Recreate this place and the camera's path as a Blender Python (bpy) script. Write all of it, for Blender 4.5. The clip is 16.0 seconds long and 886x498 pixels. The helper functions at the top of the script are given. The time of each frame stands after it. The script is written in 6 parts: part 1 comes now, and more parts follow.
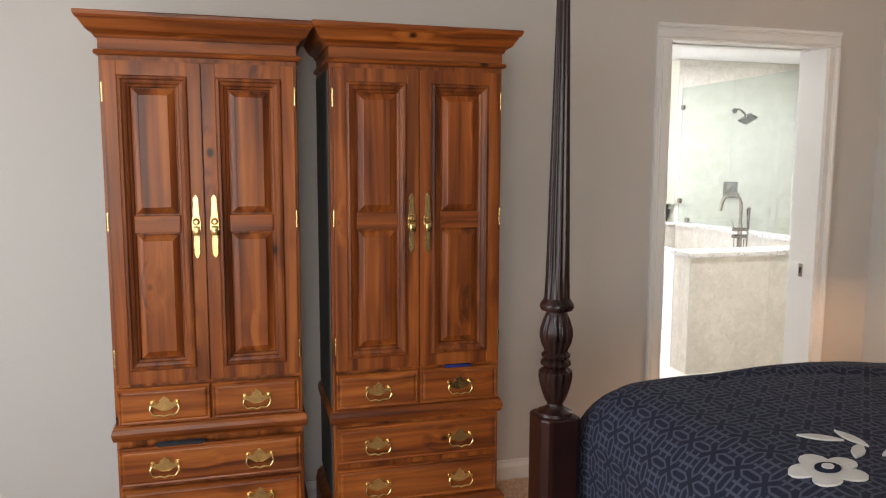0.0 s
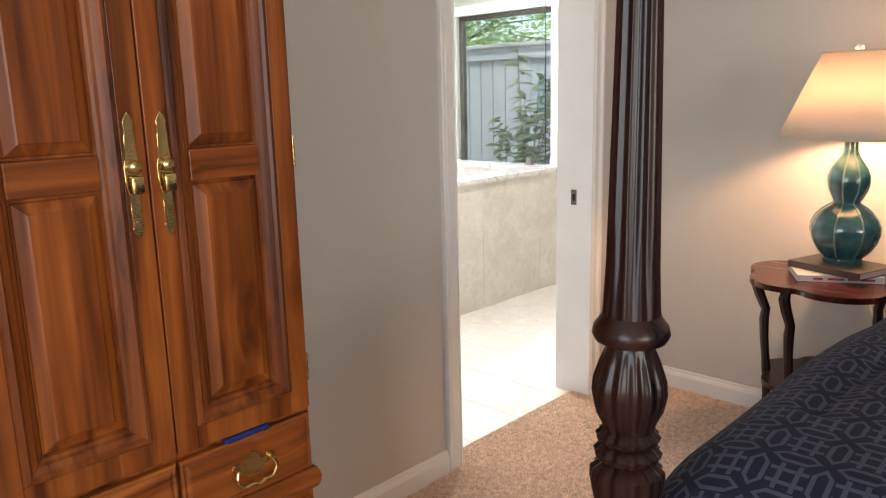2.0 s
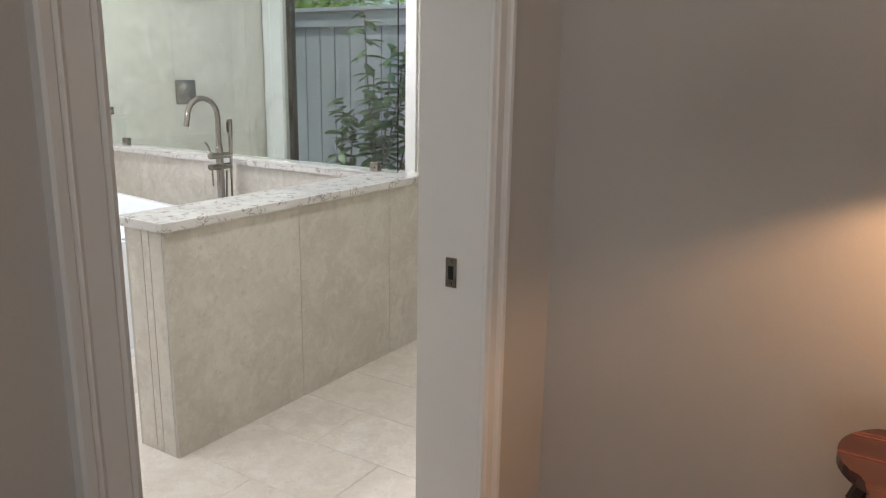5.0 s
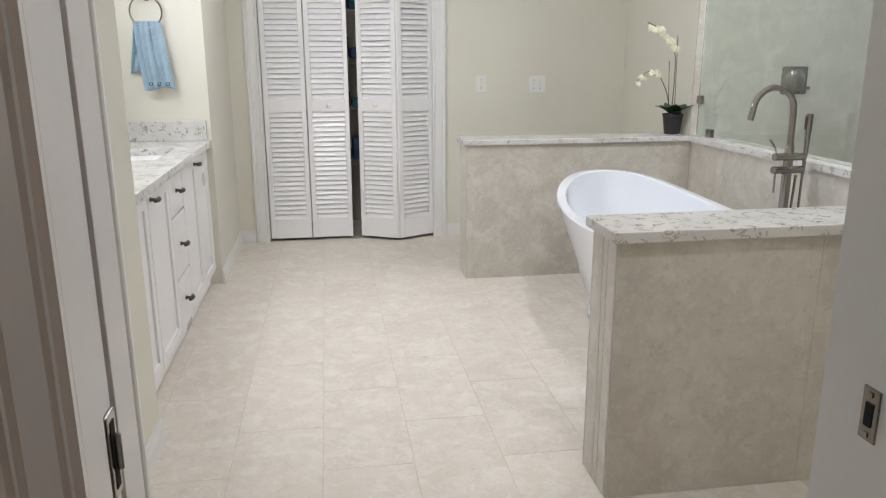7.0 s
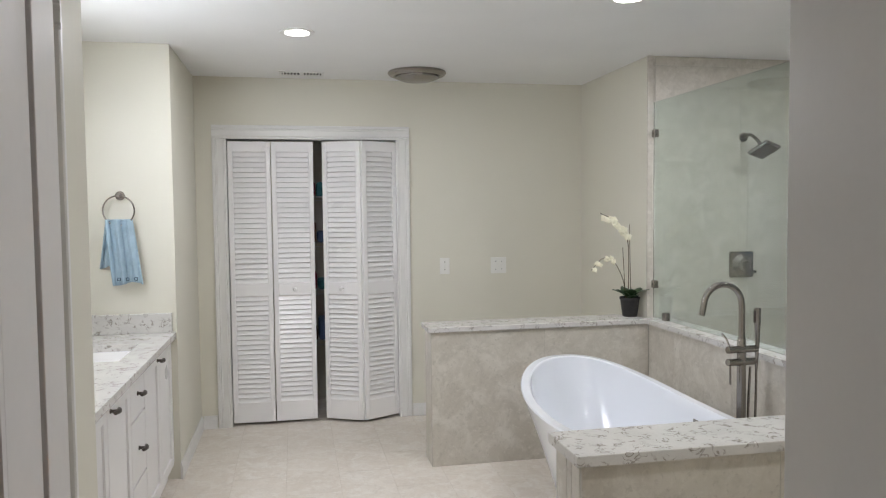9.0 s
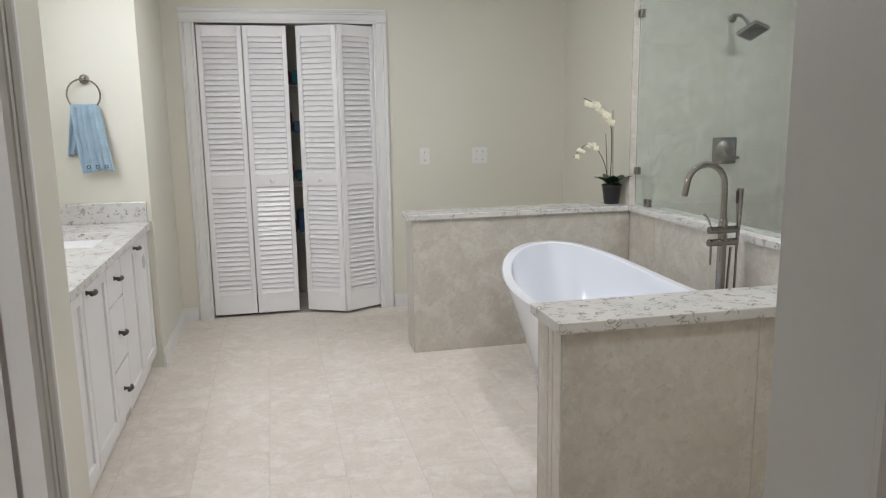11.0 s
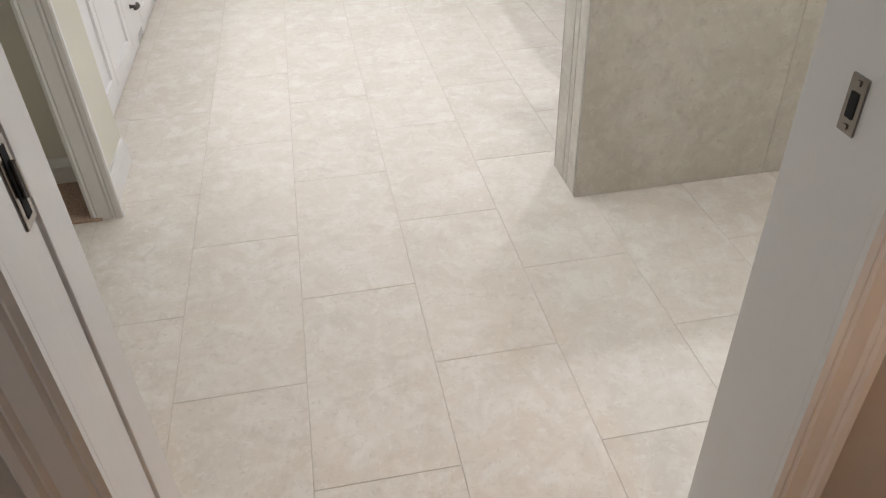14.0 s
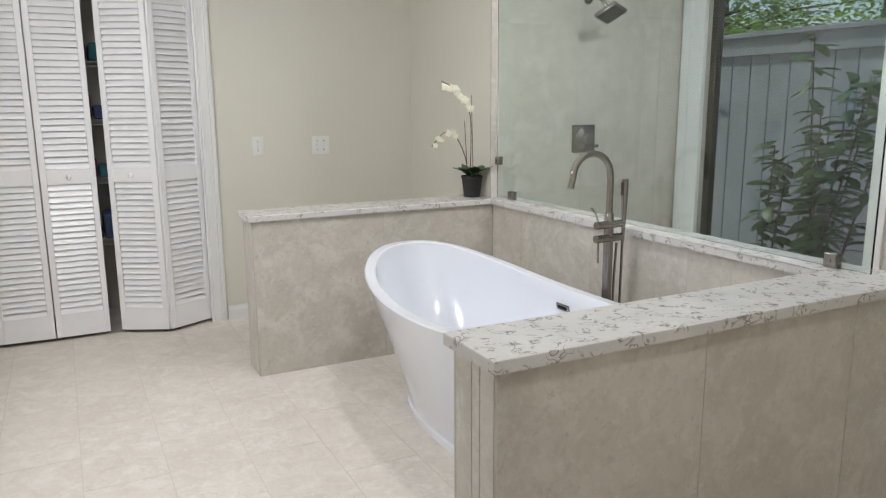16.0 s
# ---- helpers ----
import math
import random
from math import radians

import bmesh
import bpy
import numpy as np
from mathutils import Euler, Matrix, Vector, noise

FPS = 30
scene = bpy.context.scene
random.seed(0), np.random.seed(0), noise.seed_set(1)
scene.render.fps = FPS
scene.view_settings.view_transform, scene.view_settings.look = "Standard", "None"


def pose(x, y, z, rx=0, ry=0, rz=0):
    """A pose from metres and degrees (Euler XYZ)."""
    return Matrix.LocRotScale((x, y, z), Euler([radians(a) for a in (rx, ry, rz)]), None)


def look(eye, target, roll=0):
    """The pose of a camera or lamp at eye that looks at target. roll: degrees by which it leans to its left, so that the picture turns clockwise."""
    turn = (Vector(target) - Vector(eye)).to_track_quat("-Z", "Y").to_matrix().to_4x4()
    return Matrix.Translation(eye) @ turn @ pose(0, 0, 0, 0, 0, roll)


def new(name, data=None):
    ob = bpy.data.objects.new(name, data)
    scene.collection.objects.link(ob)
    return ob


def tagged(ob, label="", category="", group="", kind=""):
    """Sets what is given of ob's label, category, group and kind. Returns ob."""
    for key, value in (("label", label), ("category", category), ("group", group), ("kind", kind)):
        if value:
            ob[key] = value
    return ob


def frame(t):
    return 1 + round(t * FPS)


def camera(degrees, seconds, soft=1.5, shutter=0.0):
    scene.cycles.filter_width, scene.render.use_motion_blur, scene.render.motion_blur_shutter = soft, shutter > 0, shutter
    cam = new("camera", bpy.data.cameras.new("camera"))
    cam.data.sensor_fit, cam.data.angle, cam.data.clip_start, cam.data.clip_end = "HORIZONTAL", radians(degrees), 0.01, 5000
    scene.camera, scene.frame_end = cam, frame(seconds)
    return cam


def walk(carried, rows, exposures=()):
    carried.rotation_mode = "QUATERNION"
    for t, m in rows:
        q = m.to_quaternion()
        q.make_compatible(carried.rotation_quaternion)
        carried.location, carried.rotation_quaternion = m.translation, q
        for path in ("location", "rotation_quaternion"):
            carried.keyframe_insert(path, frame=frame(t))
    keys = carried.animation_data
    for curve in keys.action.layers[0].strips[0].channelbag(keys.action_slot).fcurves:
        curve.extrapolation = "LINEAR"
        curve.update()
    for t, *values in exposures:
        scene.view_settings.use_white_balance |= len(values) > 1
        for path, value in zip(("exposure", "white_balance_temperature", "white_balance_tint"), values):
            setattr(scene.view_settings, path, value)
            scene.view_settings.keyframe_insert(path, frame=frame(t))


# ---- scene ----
cam = camera(61.5, 16.0, 1.2)
PATH = [
    (0, (0.564, 0.611, 1.477), (1.095, 2.525, 1.243), 0.2),
    (0.5, (0.491, 0.924, 1.425), (1.175, 2.778, 1.121), -0.1),
    (1, (0.47, 1.24, 1.407), (1.466, 2.936, 1.045), -0.9),
    (1.5, (0.556, 1.647, 1.396), (1.798, 3.166, 1.006), -1.4),
    (2, (0.611, 1.986, 1.377), (2.03, 3.337, 0.972), -1.4),
    (2.5, (0.736, 2.279, 1.394), (2.363, 3.378, 1.013), -0.8),
    (3, (1.034, 2.566, 1.405), (2.739, 3.551, 1.056), -1.9),
    (3.2, (1.134, 2.64, 1.392), (2.871, 3.567, 1.04), -2.1),
    (5.3, (2.201, 3.034, 1.351), (3.792, 4.143, 0.861), 2.1),
    (5.5, (2.317, 3.067, 1.361), (3.796, 4.321, 0.873), 1.7),
    (6, (2.55, 3.118, 1.316), (3.521, 4.794, 0.817), 1.3),
    (6.5, (2.732, 3.09, 1.328), (3.086, 4.988, 0.804), 1.9),
    (7, (2.763, 3.093, 1.339), (3.054, 5.007, 0.838), -0.2),
    (7.5, (2.765, 3.097, 1.38), (3.091, 5.014, 0.912), -0.2),
    (8, (2.765, 3.08, 1.469), (3.12, 5.02, 1.137), -0.2),
    (8.5, (2.765, 3.066, 1.534), (3.141, 5.024, 1.375), -0.6),
    (8.7, (2.768, 3.063, 1.559), (3.151, 5.024, 1.457), -0.7),
    (10.8, (2.787, 3.105, 1.479), (3.218, 5.044, 1.247), -0.9),
    (11, (2.782, 3.114, 1.447), (3.214, 5.034, 1.091), -0.9),
    (11.5, (2.792, 3.147, 1.392), (3.202, 4.996, 0.748), -1.2),
    (12, (2.791, 3.161, 1.361), (3.151, 4.893, 0.43), -1.9),
    (12.5, (2.793, 3.162, 1.302), (3.096, 4.741, 0.112), -2.5),
    (13, (2.79, 3.158, 1.266), (3.036, 4.539, -0.159), -2.8),
    (13.5, (2.796, 3.159, 1.254), (3.019, 4.508, -0.206), -2.9),
    (14, (2.819, 3.172, 1.296), (3.089, 4.75, 0.097), -2.0),
    (14.5, (2.747, 3.287, 1.333), (3.185, 5.041, 0.477), -0.7),
    (15, (2.678, 3.438, 1.384), (3.339, 5.203, 0.715), -1.0),
    (15.5, (2.695, 3.541, 1.388), (3.511, 5.288, 0.854), -0.6),
    (16, (2.746, 3.696, 1.418), (3.634, 5.445, 1.03), -0.4),
]

EXPOSURES = [(0.0, 1.25), (1.0, 1.46), (2.0, 1.38), (3.2, 0.8), (5.3, 0.24), (6.5, 0.0), (8.0, -0.33), (11.0, -0.36), (12.0, -0.08), (13.5, 0.3), (14.5, -0.14), (16.0, -0.2)]
walk(cam, [(t, look(eye, target, roll)) for t, eye, target, roll in PATH], EXPOSURES)

# ---- plan, in metres ----
CEIL = 2.53
WALL_Y0, WALL_Y1 = 3.745, 3.915          # wall between bedroom and bathroom
DOOR_X0, DOOR_X1, DOOR_H = 2.531, 3.397, 2.04
BED_X0, BED_X1, BED_Y0 = -1.7, 3.748, -2.2
BATH_X0, BATH_X1, BATH_Y1 = 2.125, 6.45, 8.62
NOOK_X = 2.09                             # left wall beside the closet
TOWEL_Y = 7.60
VAN_Y0, VAN_BACK = 5.635, 1.48
SHOWER_X, SHOWER_Y = 5.00, 7.50
HW = 0.825                                # half wall, under its slab
WIN_Y0, WIN_Y1, WIN_Z0, WIN_Z1 = 6.10, 7.285, 0.42, 2.15
FENCE_X = 8.3

# ---- world and lights ----
world = bpy.data.worlds.new("sky")
scene.world = world
world.use_nodes = True
wn = world.node_tree.nodes
sky = wn.new("ShaderNodeTexSky")
sky.sky_type, sky.sun_disc = "NISHITA", False
sky.sun_elevation, sky.sun_rotation = radians(49.5), radians(-22.6)
wn["Background"].inputs[1].default_value = 0.12
world.node_tree.links.new(sky.outputs[0], wn["Background"].inputs[0])


def lamp(name, kind, place, energy, colour, size=0.1, size_y=None, target=None):
    data = bpy.data.lights.new(name, kind)
    data.energy, data.color = energy, colour
    if kind == "AREA":
        data.size = size
        if size_y:
            data.shape, data.size_y = "RECTANGLE", size_y
        else:
            data.shape = "DISK"
    elif kind == "SUN":
        data.angle = size
    else:
        data.shadow_soft_size = size
    ob = new(name, data)
    ob.matrix_world = look(place, target) if target else pose(*place)
    return ob


sun_way = Vector((0.25, -0.6, -0.76))
lamp("sun", "SUN", (8, 12, 9), 4.5, (1.0, 0.93, 0.82), radians(0.5), target=Vector((8, 12, 9)) + sun_way)
# daylight in the openings
lamp("bedroom_daylight", "AREA", (BED_X0 - 0.1, 1.75, 1.475), 22, (0.88, 0.94, 1.0), 1.6, 1.85, target=(3.6, 2.75, 0.8))
lamp("bedroom_back_daylight", "AREA", (-0.35, BED_Y0 - 0.1, 1.475), 39, (1.0, 0.93, 0.87), 2.2, 1.85, target=(1.2, 2.0, 1.1))
# ceiling lamps of the bathroom and its vanity light
# second can is unseen, added to brighten the front half wall
CANS = [(2.81, 7.2), (3.55, 4.35), (4.3, 6.3), (5.75, 6.4)]
for cx, cy in CANS:
    lamp("ceiling_lamp_light", "AREA", (cx, cy, CEIL - 0.012), 14, (0.95, 0.955, 1.01), 0.12)
lamp("vanity_lamp_light", "AREA", (VAN_BACK + 0.16, 6.25, 2.05), 25, (0.89, 0.94, 1.05), 1.1, 0.2, target=(4.8, 7.0, 1.3))
lamp("bulb", "POINT", (3.445, 2.735, 1.325), 12.0, (1.0, 0.58, 0.31), 0.04)


# ---- materials ----
def mat(name, base, rough=0.5, metal=0.0, vary=0.08, scale=3.0, grain=60.0, bump=0.05, dark=None, coat=0.0, stretch=(1, 1, 1), spread=0.25, spec=0.5, detail=5, crisp=0.5):
    """Paint-like surface: base colour with soft blotches, fine grain in the relief and in the gloss."""
    m = bpy.data.materials.new(name)
    m.use_nodes = True
    nt = m.node_tree
    n, l = nt.nodes, nt.links
    b = n["Principled BSDF"]
    geo = n.new("ShaderNodeNewGeometry")
    info = n.new("ShaderNodeObjectInfo")
    off = n.new("ShaderNodeVectorMath")
    off.operation = "MULTIPLY_ADD"
    l.new(info.outputs["Random"], off.inputs[0])
    off.inputs[1].default_value = (7.3, 5.1, 9.7)
    l.new(geo.outputs["Position"], off.inputs[2])
    sc = n.new("ShaderNodeVectorMath")
    sc.operation = "MULTIPLY"
    l.new(off.outputs[0], sc.inputs[0])
    sc.inputs[1].default_value = stretch
    big = n.new("ShaderNodeTexNoise")
    big.inputs["Scale"].default_value, big.inputs["Detail"].default_value, big.inputs["Roughness"].default_value = scale, detail, crisp
    fine = n.new("ShaderNodeTexNoise")
    fine.inputs["Scale"].default_value, fine.inputs["Detail"].default_value = grain, 3
    for t in (big, fine):
        l.new(sc.outputs[0], t.inputs["Vector"])
    ramp = n.new("ShaderNodeValToRGB")
    c = Vector(base)
    d = Vector(dark) if dark else c * (1 - 2 * vary)
    ramp.color_ramp.elements[0].position, ramp.color_ramp.elements[1].position = 0.5 - spread, 0.5 + spread
    ramp.color_ramp.elements[0].color, ramp.color_ramp.elements[1].color = (*d, 1), (*(c * (1 + vary * 0.5)), 1)
    l.new(big.outputs[0], ramp.inputs[0])
    mix = n.new("ShaderNodeMix")
    mix.data_type, mix.blend_type = "RGBA", "OVERLAY"
    mix.inputs[0].default_value = min(0.6, vary * 2)
    l.new(ramp.outputs[0], mix.inputs[6])
    l.new(fine.outputs[0], mix.inputs[7])
    l.new(mix.outputs[2], b.inputs["Base Color"])
    mr = n.new("ShaderNodeMapRange")
    mr.inputs["To Min"].default_value, mr.inputs["To Max"].default_value = max(0.02, rough - 0.08), min(1, rough + 0.08)
    l.new(big.outputs[0], mr.inputs[0])
    l.new(mr.outputs[0], b.inputs["Roughness"])
    b.inputs["Metallic"].default_value = metal
    b.inputs["Specular IOR Level"].default_value = spec
    b.inputs["Coat Weight"].default_value = coat
    b.inputs["Coat Roughness"].default_value = 0.12
    if bump:
        bp = n.new("ShaderNodeBump")
        bp.inputs["Strength"].default_value, bp.inputs["Distance"].default_value = bump, 0.004
        l.new(fine.outputs[0], bp.inputs["Height"])
        l.new(bp.outputs[0], b.inputs["Normal"])
    return m


def wood(name, light, mid, dark, rough=0.3, along=2, knots=True, coat=0.06):
    """Stained knotty wood with grain along one axis."""
    m = bpy.data.materials.new(name)
    m.use_nodes = True
    nt = m.node_tree
    n, l = nt.nodes, nt.links
    b = n["Principled BSDF"]
    geo, info = n.new("ShaderNodeNewGeometry"), n.new("ShaderNodeObjectInfo")
    off = n.new("ShaderNodeVectorMath")
    off.operation = "MULTIPLY_ADD"
    l.new(info.outputs["Random"], off.inputs[0])
    off.inputs[1].default_value = (3.3, 4.1, 6.7)
    l.new(geo.outputs["Position"], off.inputs[2])
    # knots bend the grain round them
    vor = n.new("ShaderNodeTexVoronoi")
    vs = n.new("ShaderNodeVectorMath")
    vs.operation = "MULTIPLY"
    k = [5.2, 5.2, 5.2]
    k[along] = 3.6
    vs.inputs[1].default_value = k
    l.new(off.outputs[0], vs.inputs[0])
    l.new(vs.outputs[0], vor.inputs["Vector"])
    vor.inputs["Scale"].default_value = 1.0
    knot = n.new("ShaderNodeMapRange")
    knot.interpolation_type = "SMOOTHSTEP"
    knot.inputs["From Min"].default_value, knot.inputs["From Max"].default_value = 0.085, 0.03
    l.new(vor.outputs["Distance"], knot.inputs[0])
    gs = n.new("ShaderNodeVectorMath")
    gs.operation = "MULTIPLY"
    s = [27, 27, 27]
    s[along] = 1.1
    gs.inputs[1].default_value = s
    l.new(off.outputs[0], gs.inputs[0])
    warp = n.new("ShaderNodeVectorMath")
    warp.operation = "MULTIPLY_ADD"
    comb = n.new("ShaderNodeMapRange")
    comb.inputs["From Min"].default_value, comb.inputs["From Max"].default_value = 0.35, 0.0
    l.new(vor.outputs["Distance"], comb.inputs[0])
    l.new(comb.outputs[0], warp.inputs[0])
    warp.inputs[1].default_value = (0.6, 0.6, 0.6) if knots else (0, 0, 0)
    l.new(gs.outputs[0], warp.inputs[2])
    grain = n.new("ShaderNodeTexNoise")
    grain.inputs["Scale"].default_value, grain.inputs["Detail"].default_value, grain.inputs["Distortion"].default_value = 1.0, 7, 0.5
    l.new(warp.outputs[0], grain.inputs["Vector"])
    ramp = n.new("ShaderNodeValToRGB")
    e = ramp.color_ramp.elements
    e[0].position, e[0].color = 0.32, (*dark, 1)
    e[1].position, e[1].color = 0.68, (*light, 1)
    x = e.new(0.5)
    x.color = (*mid, 1)
    l.new(grain.outputs[0], ramp.inputs[0])
    blot = n.new("ShaderNodeTexNoise")
    blot.inputs["Scale"].default_value, blot.inputs["Detail"].default_value = 2.3, 3
    l.new(off.outputs[0], blot.inputs["Vector"])
    tone = n.new("ShaderNodeMix")
    tone.data_type, tone.blend_type = "RGBA", "OVERLAY"
    tone.inputs[0].default_value = 0.45
    l.new(ramp.outputs[0], tone.inputs[6])
    l.new(blot.outputs[0], tone.inputs[7])
    kn = n.new("ShaderNodeMix")
    kn.data_type = "RGBA"
    kn.inputs[7].default_value = (*(Vector(dark) * 0.3), 1)
    l.new(tone.outputs[2], kn.inputs[6])
    if knots:
        l.new(knot.outputs[0], kn.inputs[0])
    else:
        kn.inputs[0].default_value = 0
    l.new(kn.outputs[2], b.inputs["Base Color"])
    mr = n.new("ShaderNodeMapRange")
    mr.inputs["To Min"].default_value, mr.inputs["To Max"].default_value = rough - 0.07, rough + 0.12
    l.new(grain.outputs[0], mr.inputs[0])
    l.new(mr.outputs[0], b.inputs["Roughness"])
    b.inputs["Specular IOR Level"].default_value = 0.32
    b.inputs["Coat Weight"].default_value, b.inputs["Coat Roughness"].default_value = coat, 0.08
    bp = n.new("ShaderNodeBump")
    bp.inputs["Strength"].default_value, bp.inputs["Distance"].default_value = 0.12, 0.002
    l.new(grain.outputs[0], bp.inputs["Height"])
    l.new(bp.outputs[0], b.inputs["Normal"])
    return m


def quartz():
    """White quartz with grey-brown broken veins."""
    m = mat("quartz_slab", (0.65, 0.632, 0.60), 0.16, vary=0.05, scale=9, grain=130, bump=0.0)
    nt = m.node_tree
    n, l = nt.nodes, nt.links
    b = n["Principled BSDF"]
    src = b.inputs["Base Color"].links[0].from_socket
    geo = n.new("ShaderNodeNewGeometry")
    wv = n.new("ShaderNodeTexNoise")
    wv.inputs["Scale"].default_value, wv.inputs["Detail"].default_value, wv.inputs["Distortion"].default_value = 19, 4, 1.4
    l.new(geo.outputs["Position"], wv.inputs["Vector"])
    sub = n.new("ShaderNodeMath")
    sub.operation = "SUBTRACT"
    sub.inputs[1].default_value = 0.5
    l.new(wv.outputs[0], sub.inputs[0])
    ab = n.new("ShaderNodeMath")
    ab.operation = "ABSOLUTE"
    l.new(sub.outputs[0], ab.inputs[0])
    vein = n.new("ShaderNodeMapRange")
    vein.inputs["From Min"].default_value, vein.inputs["From Max"].default_value = 0.045, 0.006
    l.new(ab.outputs[0], vein.inputs[0])
    patch = n.new("ShaderNodeTexNoise")
    patch.inputs["Scale"].default_value, patch.inputs["Detail"].default_value = 21, 2
    l.new(geo.outputs["Position"], patch.inputs["Vector"])
    pm = n.new("ShaderNodeMapRange")
    pm.inputs["From Min"].default_value, pm.inputs["From Max"].default_value = 0.475, 0.58
    l.new(patch.outputs[0], pm.inputs[0])
    mul = n.new("ShaderNodeMath")
    mul.operation = "MULTIPLY"
    l.new(vein.outputs[0], mul.inputs[0])
    l.new(pm.outputs[0], mul.inputs[1])
    mix = n.new("ShaderNodeMix")
    mix.data_type = "RGBA"
    mix.inputs[7].default_value = (0.275, 0.245, 0.215, 1)
    l.new(mul.outputs[0], mix.inputs[0])
    l.new(src, mix.inputs[6])
    l.new(mix.outputs[2], b.inputs["Base Color"])
    return m


def stone(name, base, dark, pale, rough, scale):
    """Limestone-look porcelain: soft clouds, torn pale streaks and small chips, each tile a shade of its own."""
    m = bpy.data.materials.new(name)
    m.use_nodes = True
    nt = m.node_tree
    n, l = nt.nodes, nt.links
    b = n["Principled BSDF"]
    geo, info = n.new("ShaderNodeNewGeometry"), n.new("ShaderNodeObjectInfo")
    off = n.new("ShaderNodeVectorMath")
    off.operation = "MULTIPLY_ADD"
    l.new(info.outputs["Random"], off.inputs[0])
    off.inputs[1].default_value = (17.3, 15.1, 19.7)
    l.new(geo.outputs["Position"], off.inputs[2])

    def cloud(freq, detail, rough_, twist, lo, hi):
        t, k = n.new("ShaderNodeTexNoise"), n.new("ShaderNodeMapRange")
        t.inputs["Scale"].default_value, t.inputs["Detail"].default_value = freq, detail
        t.inputs["Roughness"].default_value, t.inputs["Distortion"].default_value = rough_, twist
        l.new(off.outputs[0], t.inputs["Vector"])
        k.inputs["From Min"].default_value, k.inputs["From Max"].default_value = lo, hi
        l.new(t.outputs[0], k.inputs[0])
        return k.outputs[0]

    def blend(fac, a, c, amount):
        k, q = n.new("ShaderNodeMath"), n.new("ShaderNodeMix")
        k.operation, q.data_type = "MULTIPLY", "RGBA"
        k.inputs[1].default_value = amount
        l.new(fac, k.inputs[0])
        l.new(k.outputs[0], q.inputs[0])
        for i, v in ((6, a), (7, c)):
            if isinstance(v, tuple):
                q.inputs[i].default_value = (*v, 1)
            else:
                l.new(v, q.inputs[i])
        return q.outputs[2]

    big = cloud(scale * 0.6, 6, 0.62, 0.3, 0.34, 0.66)
    c = blend(big, base, dark, 0.8)
    c = blend(cloud(scale * 1.9, 9, 0.68, 0.8, 0.46, 0.63), c, pale, 0.72)
    c = blend(cloud(scale * 2.7, 9, 0.70, 0.8, 0.50, 0.67), c, tuple(Vector(dark) * 0.92), 0.68)
    c = blend(cloud(scale * 8, 8, 0.75, 0.4, 0.54, 0.66), c, pale, 0.75)
    c = blend(cloud(scale * 13, 5, 0.72, 0.3, 0.56, 0.68), c, tuple(Vector(dark) * 0.86), 0.7)
    c = blend(info.outputs["Random"], c, tuple(Vector(dark) * 1.03), 0.25)
    l.new(c, b.inputs["Base Color"])
    mr = n.new("ShaderNodeMapRange")
    mr.inputs["To Min"].default_value, mr.inputs["To Max"].default_value = rough - 0.06, rough + 0.08
    l.new(big, mr.inputs[0])
    l.new(mr.outputs[0], b.inputs["Roughness"])
    fine, bp = n.new("ShaderNodeTexNoise"), n.new("ShaderNodeBump")
    fine.inputs["Scale"].default_value, fine.inputs["Detail"].default_value = 22, 5
    l.new(off.outputs[0], fine.inputs["Vector"])
    bp.inputs["Strength"].default_value, bp.inputs["Distance"].default_value = 0.08, 0.003
    l.new(fine.outputs[0], bp.inputs["Height"])
    l.new(bp.outputs[0], b.inputs["Normal"])
    return m


def clear(name, tint=(0.95, 0.985, 0.97), rough=0.0):
    m = bpy.data.materials.new(name)
    m.use_nodes = True
    b = m.node_tree.nodes["Principled BSDF"]
    b.inputs["Base Color"].default_value = (*tint, 1)
    b.inputs["Roughness"].default_value = rough
    b.inputs["Transmission Weight"].default_value = 1.0
    b.inputs["IOR"].default_value = 1.45
    return m


def glow(name, colour, strength):
    m = bpy.data.materials.new(name)
    m.use_nodes = True
    b = m.node_tree.nodes["Principled BSDF"]
    b.inputs["Base Color"].default_value = (0.8, 0.8, 0.78, 1)
    b.inputs["Emission Color"].default_value = (*colour, 1)
    b.inputs["Emission Strength"].default_value = strength
    return m


M_BEDWALL = mat("grey_wall_paint", (0.53, 0.500, 0.465), 0.6, vary=0.02, scale=1.6, grain=220, bump=0.06)
M_BATHWALL = mat("cream_wall_paint", (0.70, 0.675, 0.58), 0.5, vary=0.02, scale=1.5, grain=220, bump=0.05)
M_CEIL = mat("white_ceiling_paint", (0.86, 0.86, 0.85), 0.75, vary=0.02, scale=2, grain=160, bump=0.12)
M_TRIM = mat("white_trim_paint", (0.76, 0.75, 0.73), 0.34, vary=0.025, scale=4, grain=90, bump=0.03)
M_TILE = stone("beige_floor_tile", (0.735, 0.672, 0.592), (0.660, 0.592, 0.510), (0.815, 0.780, 0.72), 0.42, 5.0)
M_WTILE = stone("grey_beige_wall_tile", (0.595, 0.555, 0.485), (0.495, 0.456, 0.392), (0.680, 0.645, 0.580), 0.38, 3.6)
M_WGROUT = mat("wall_grout", (0.50, 0.475, 0.42), 0.85, vary=0.08, scale=20, grain=300, bump=0.2)
M_GROUT = mat("grout", (0.66, 0.595, 0.515), 0.85, vary=0.08, scale=20, grain=300, bump=0.2)
M_CARPET = mat("beige_carpet", (0.60, 0.45, 0.34), 1.0, vary=0.2, scale=190, grain=520, bump=1.0, dark=(0.34, 0.245, 0.175), spread=0.18, spec=0.1)
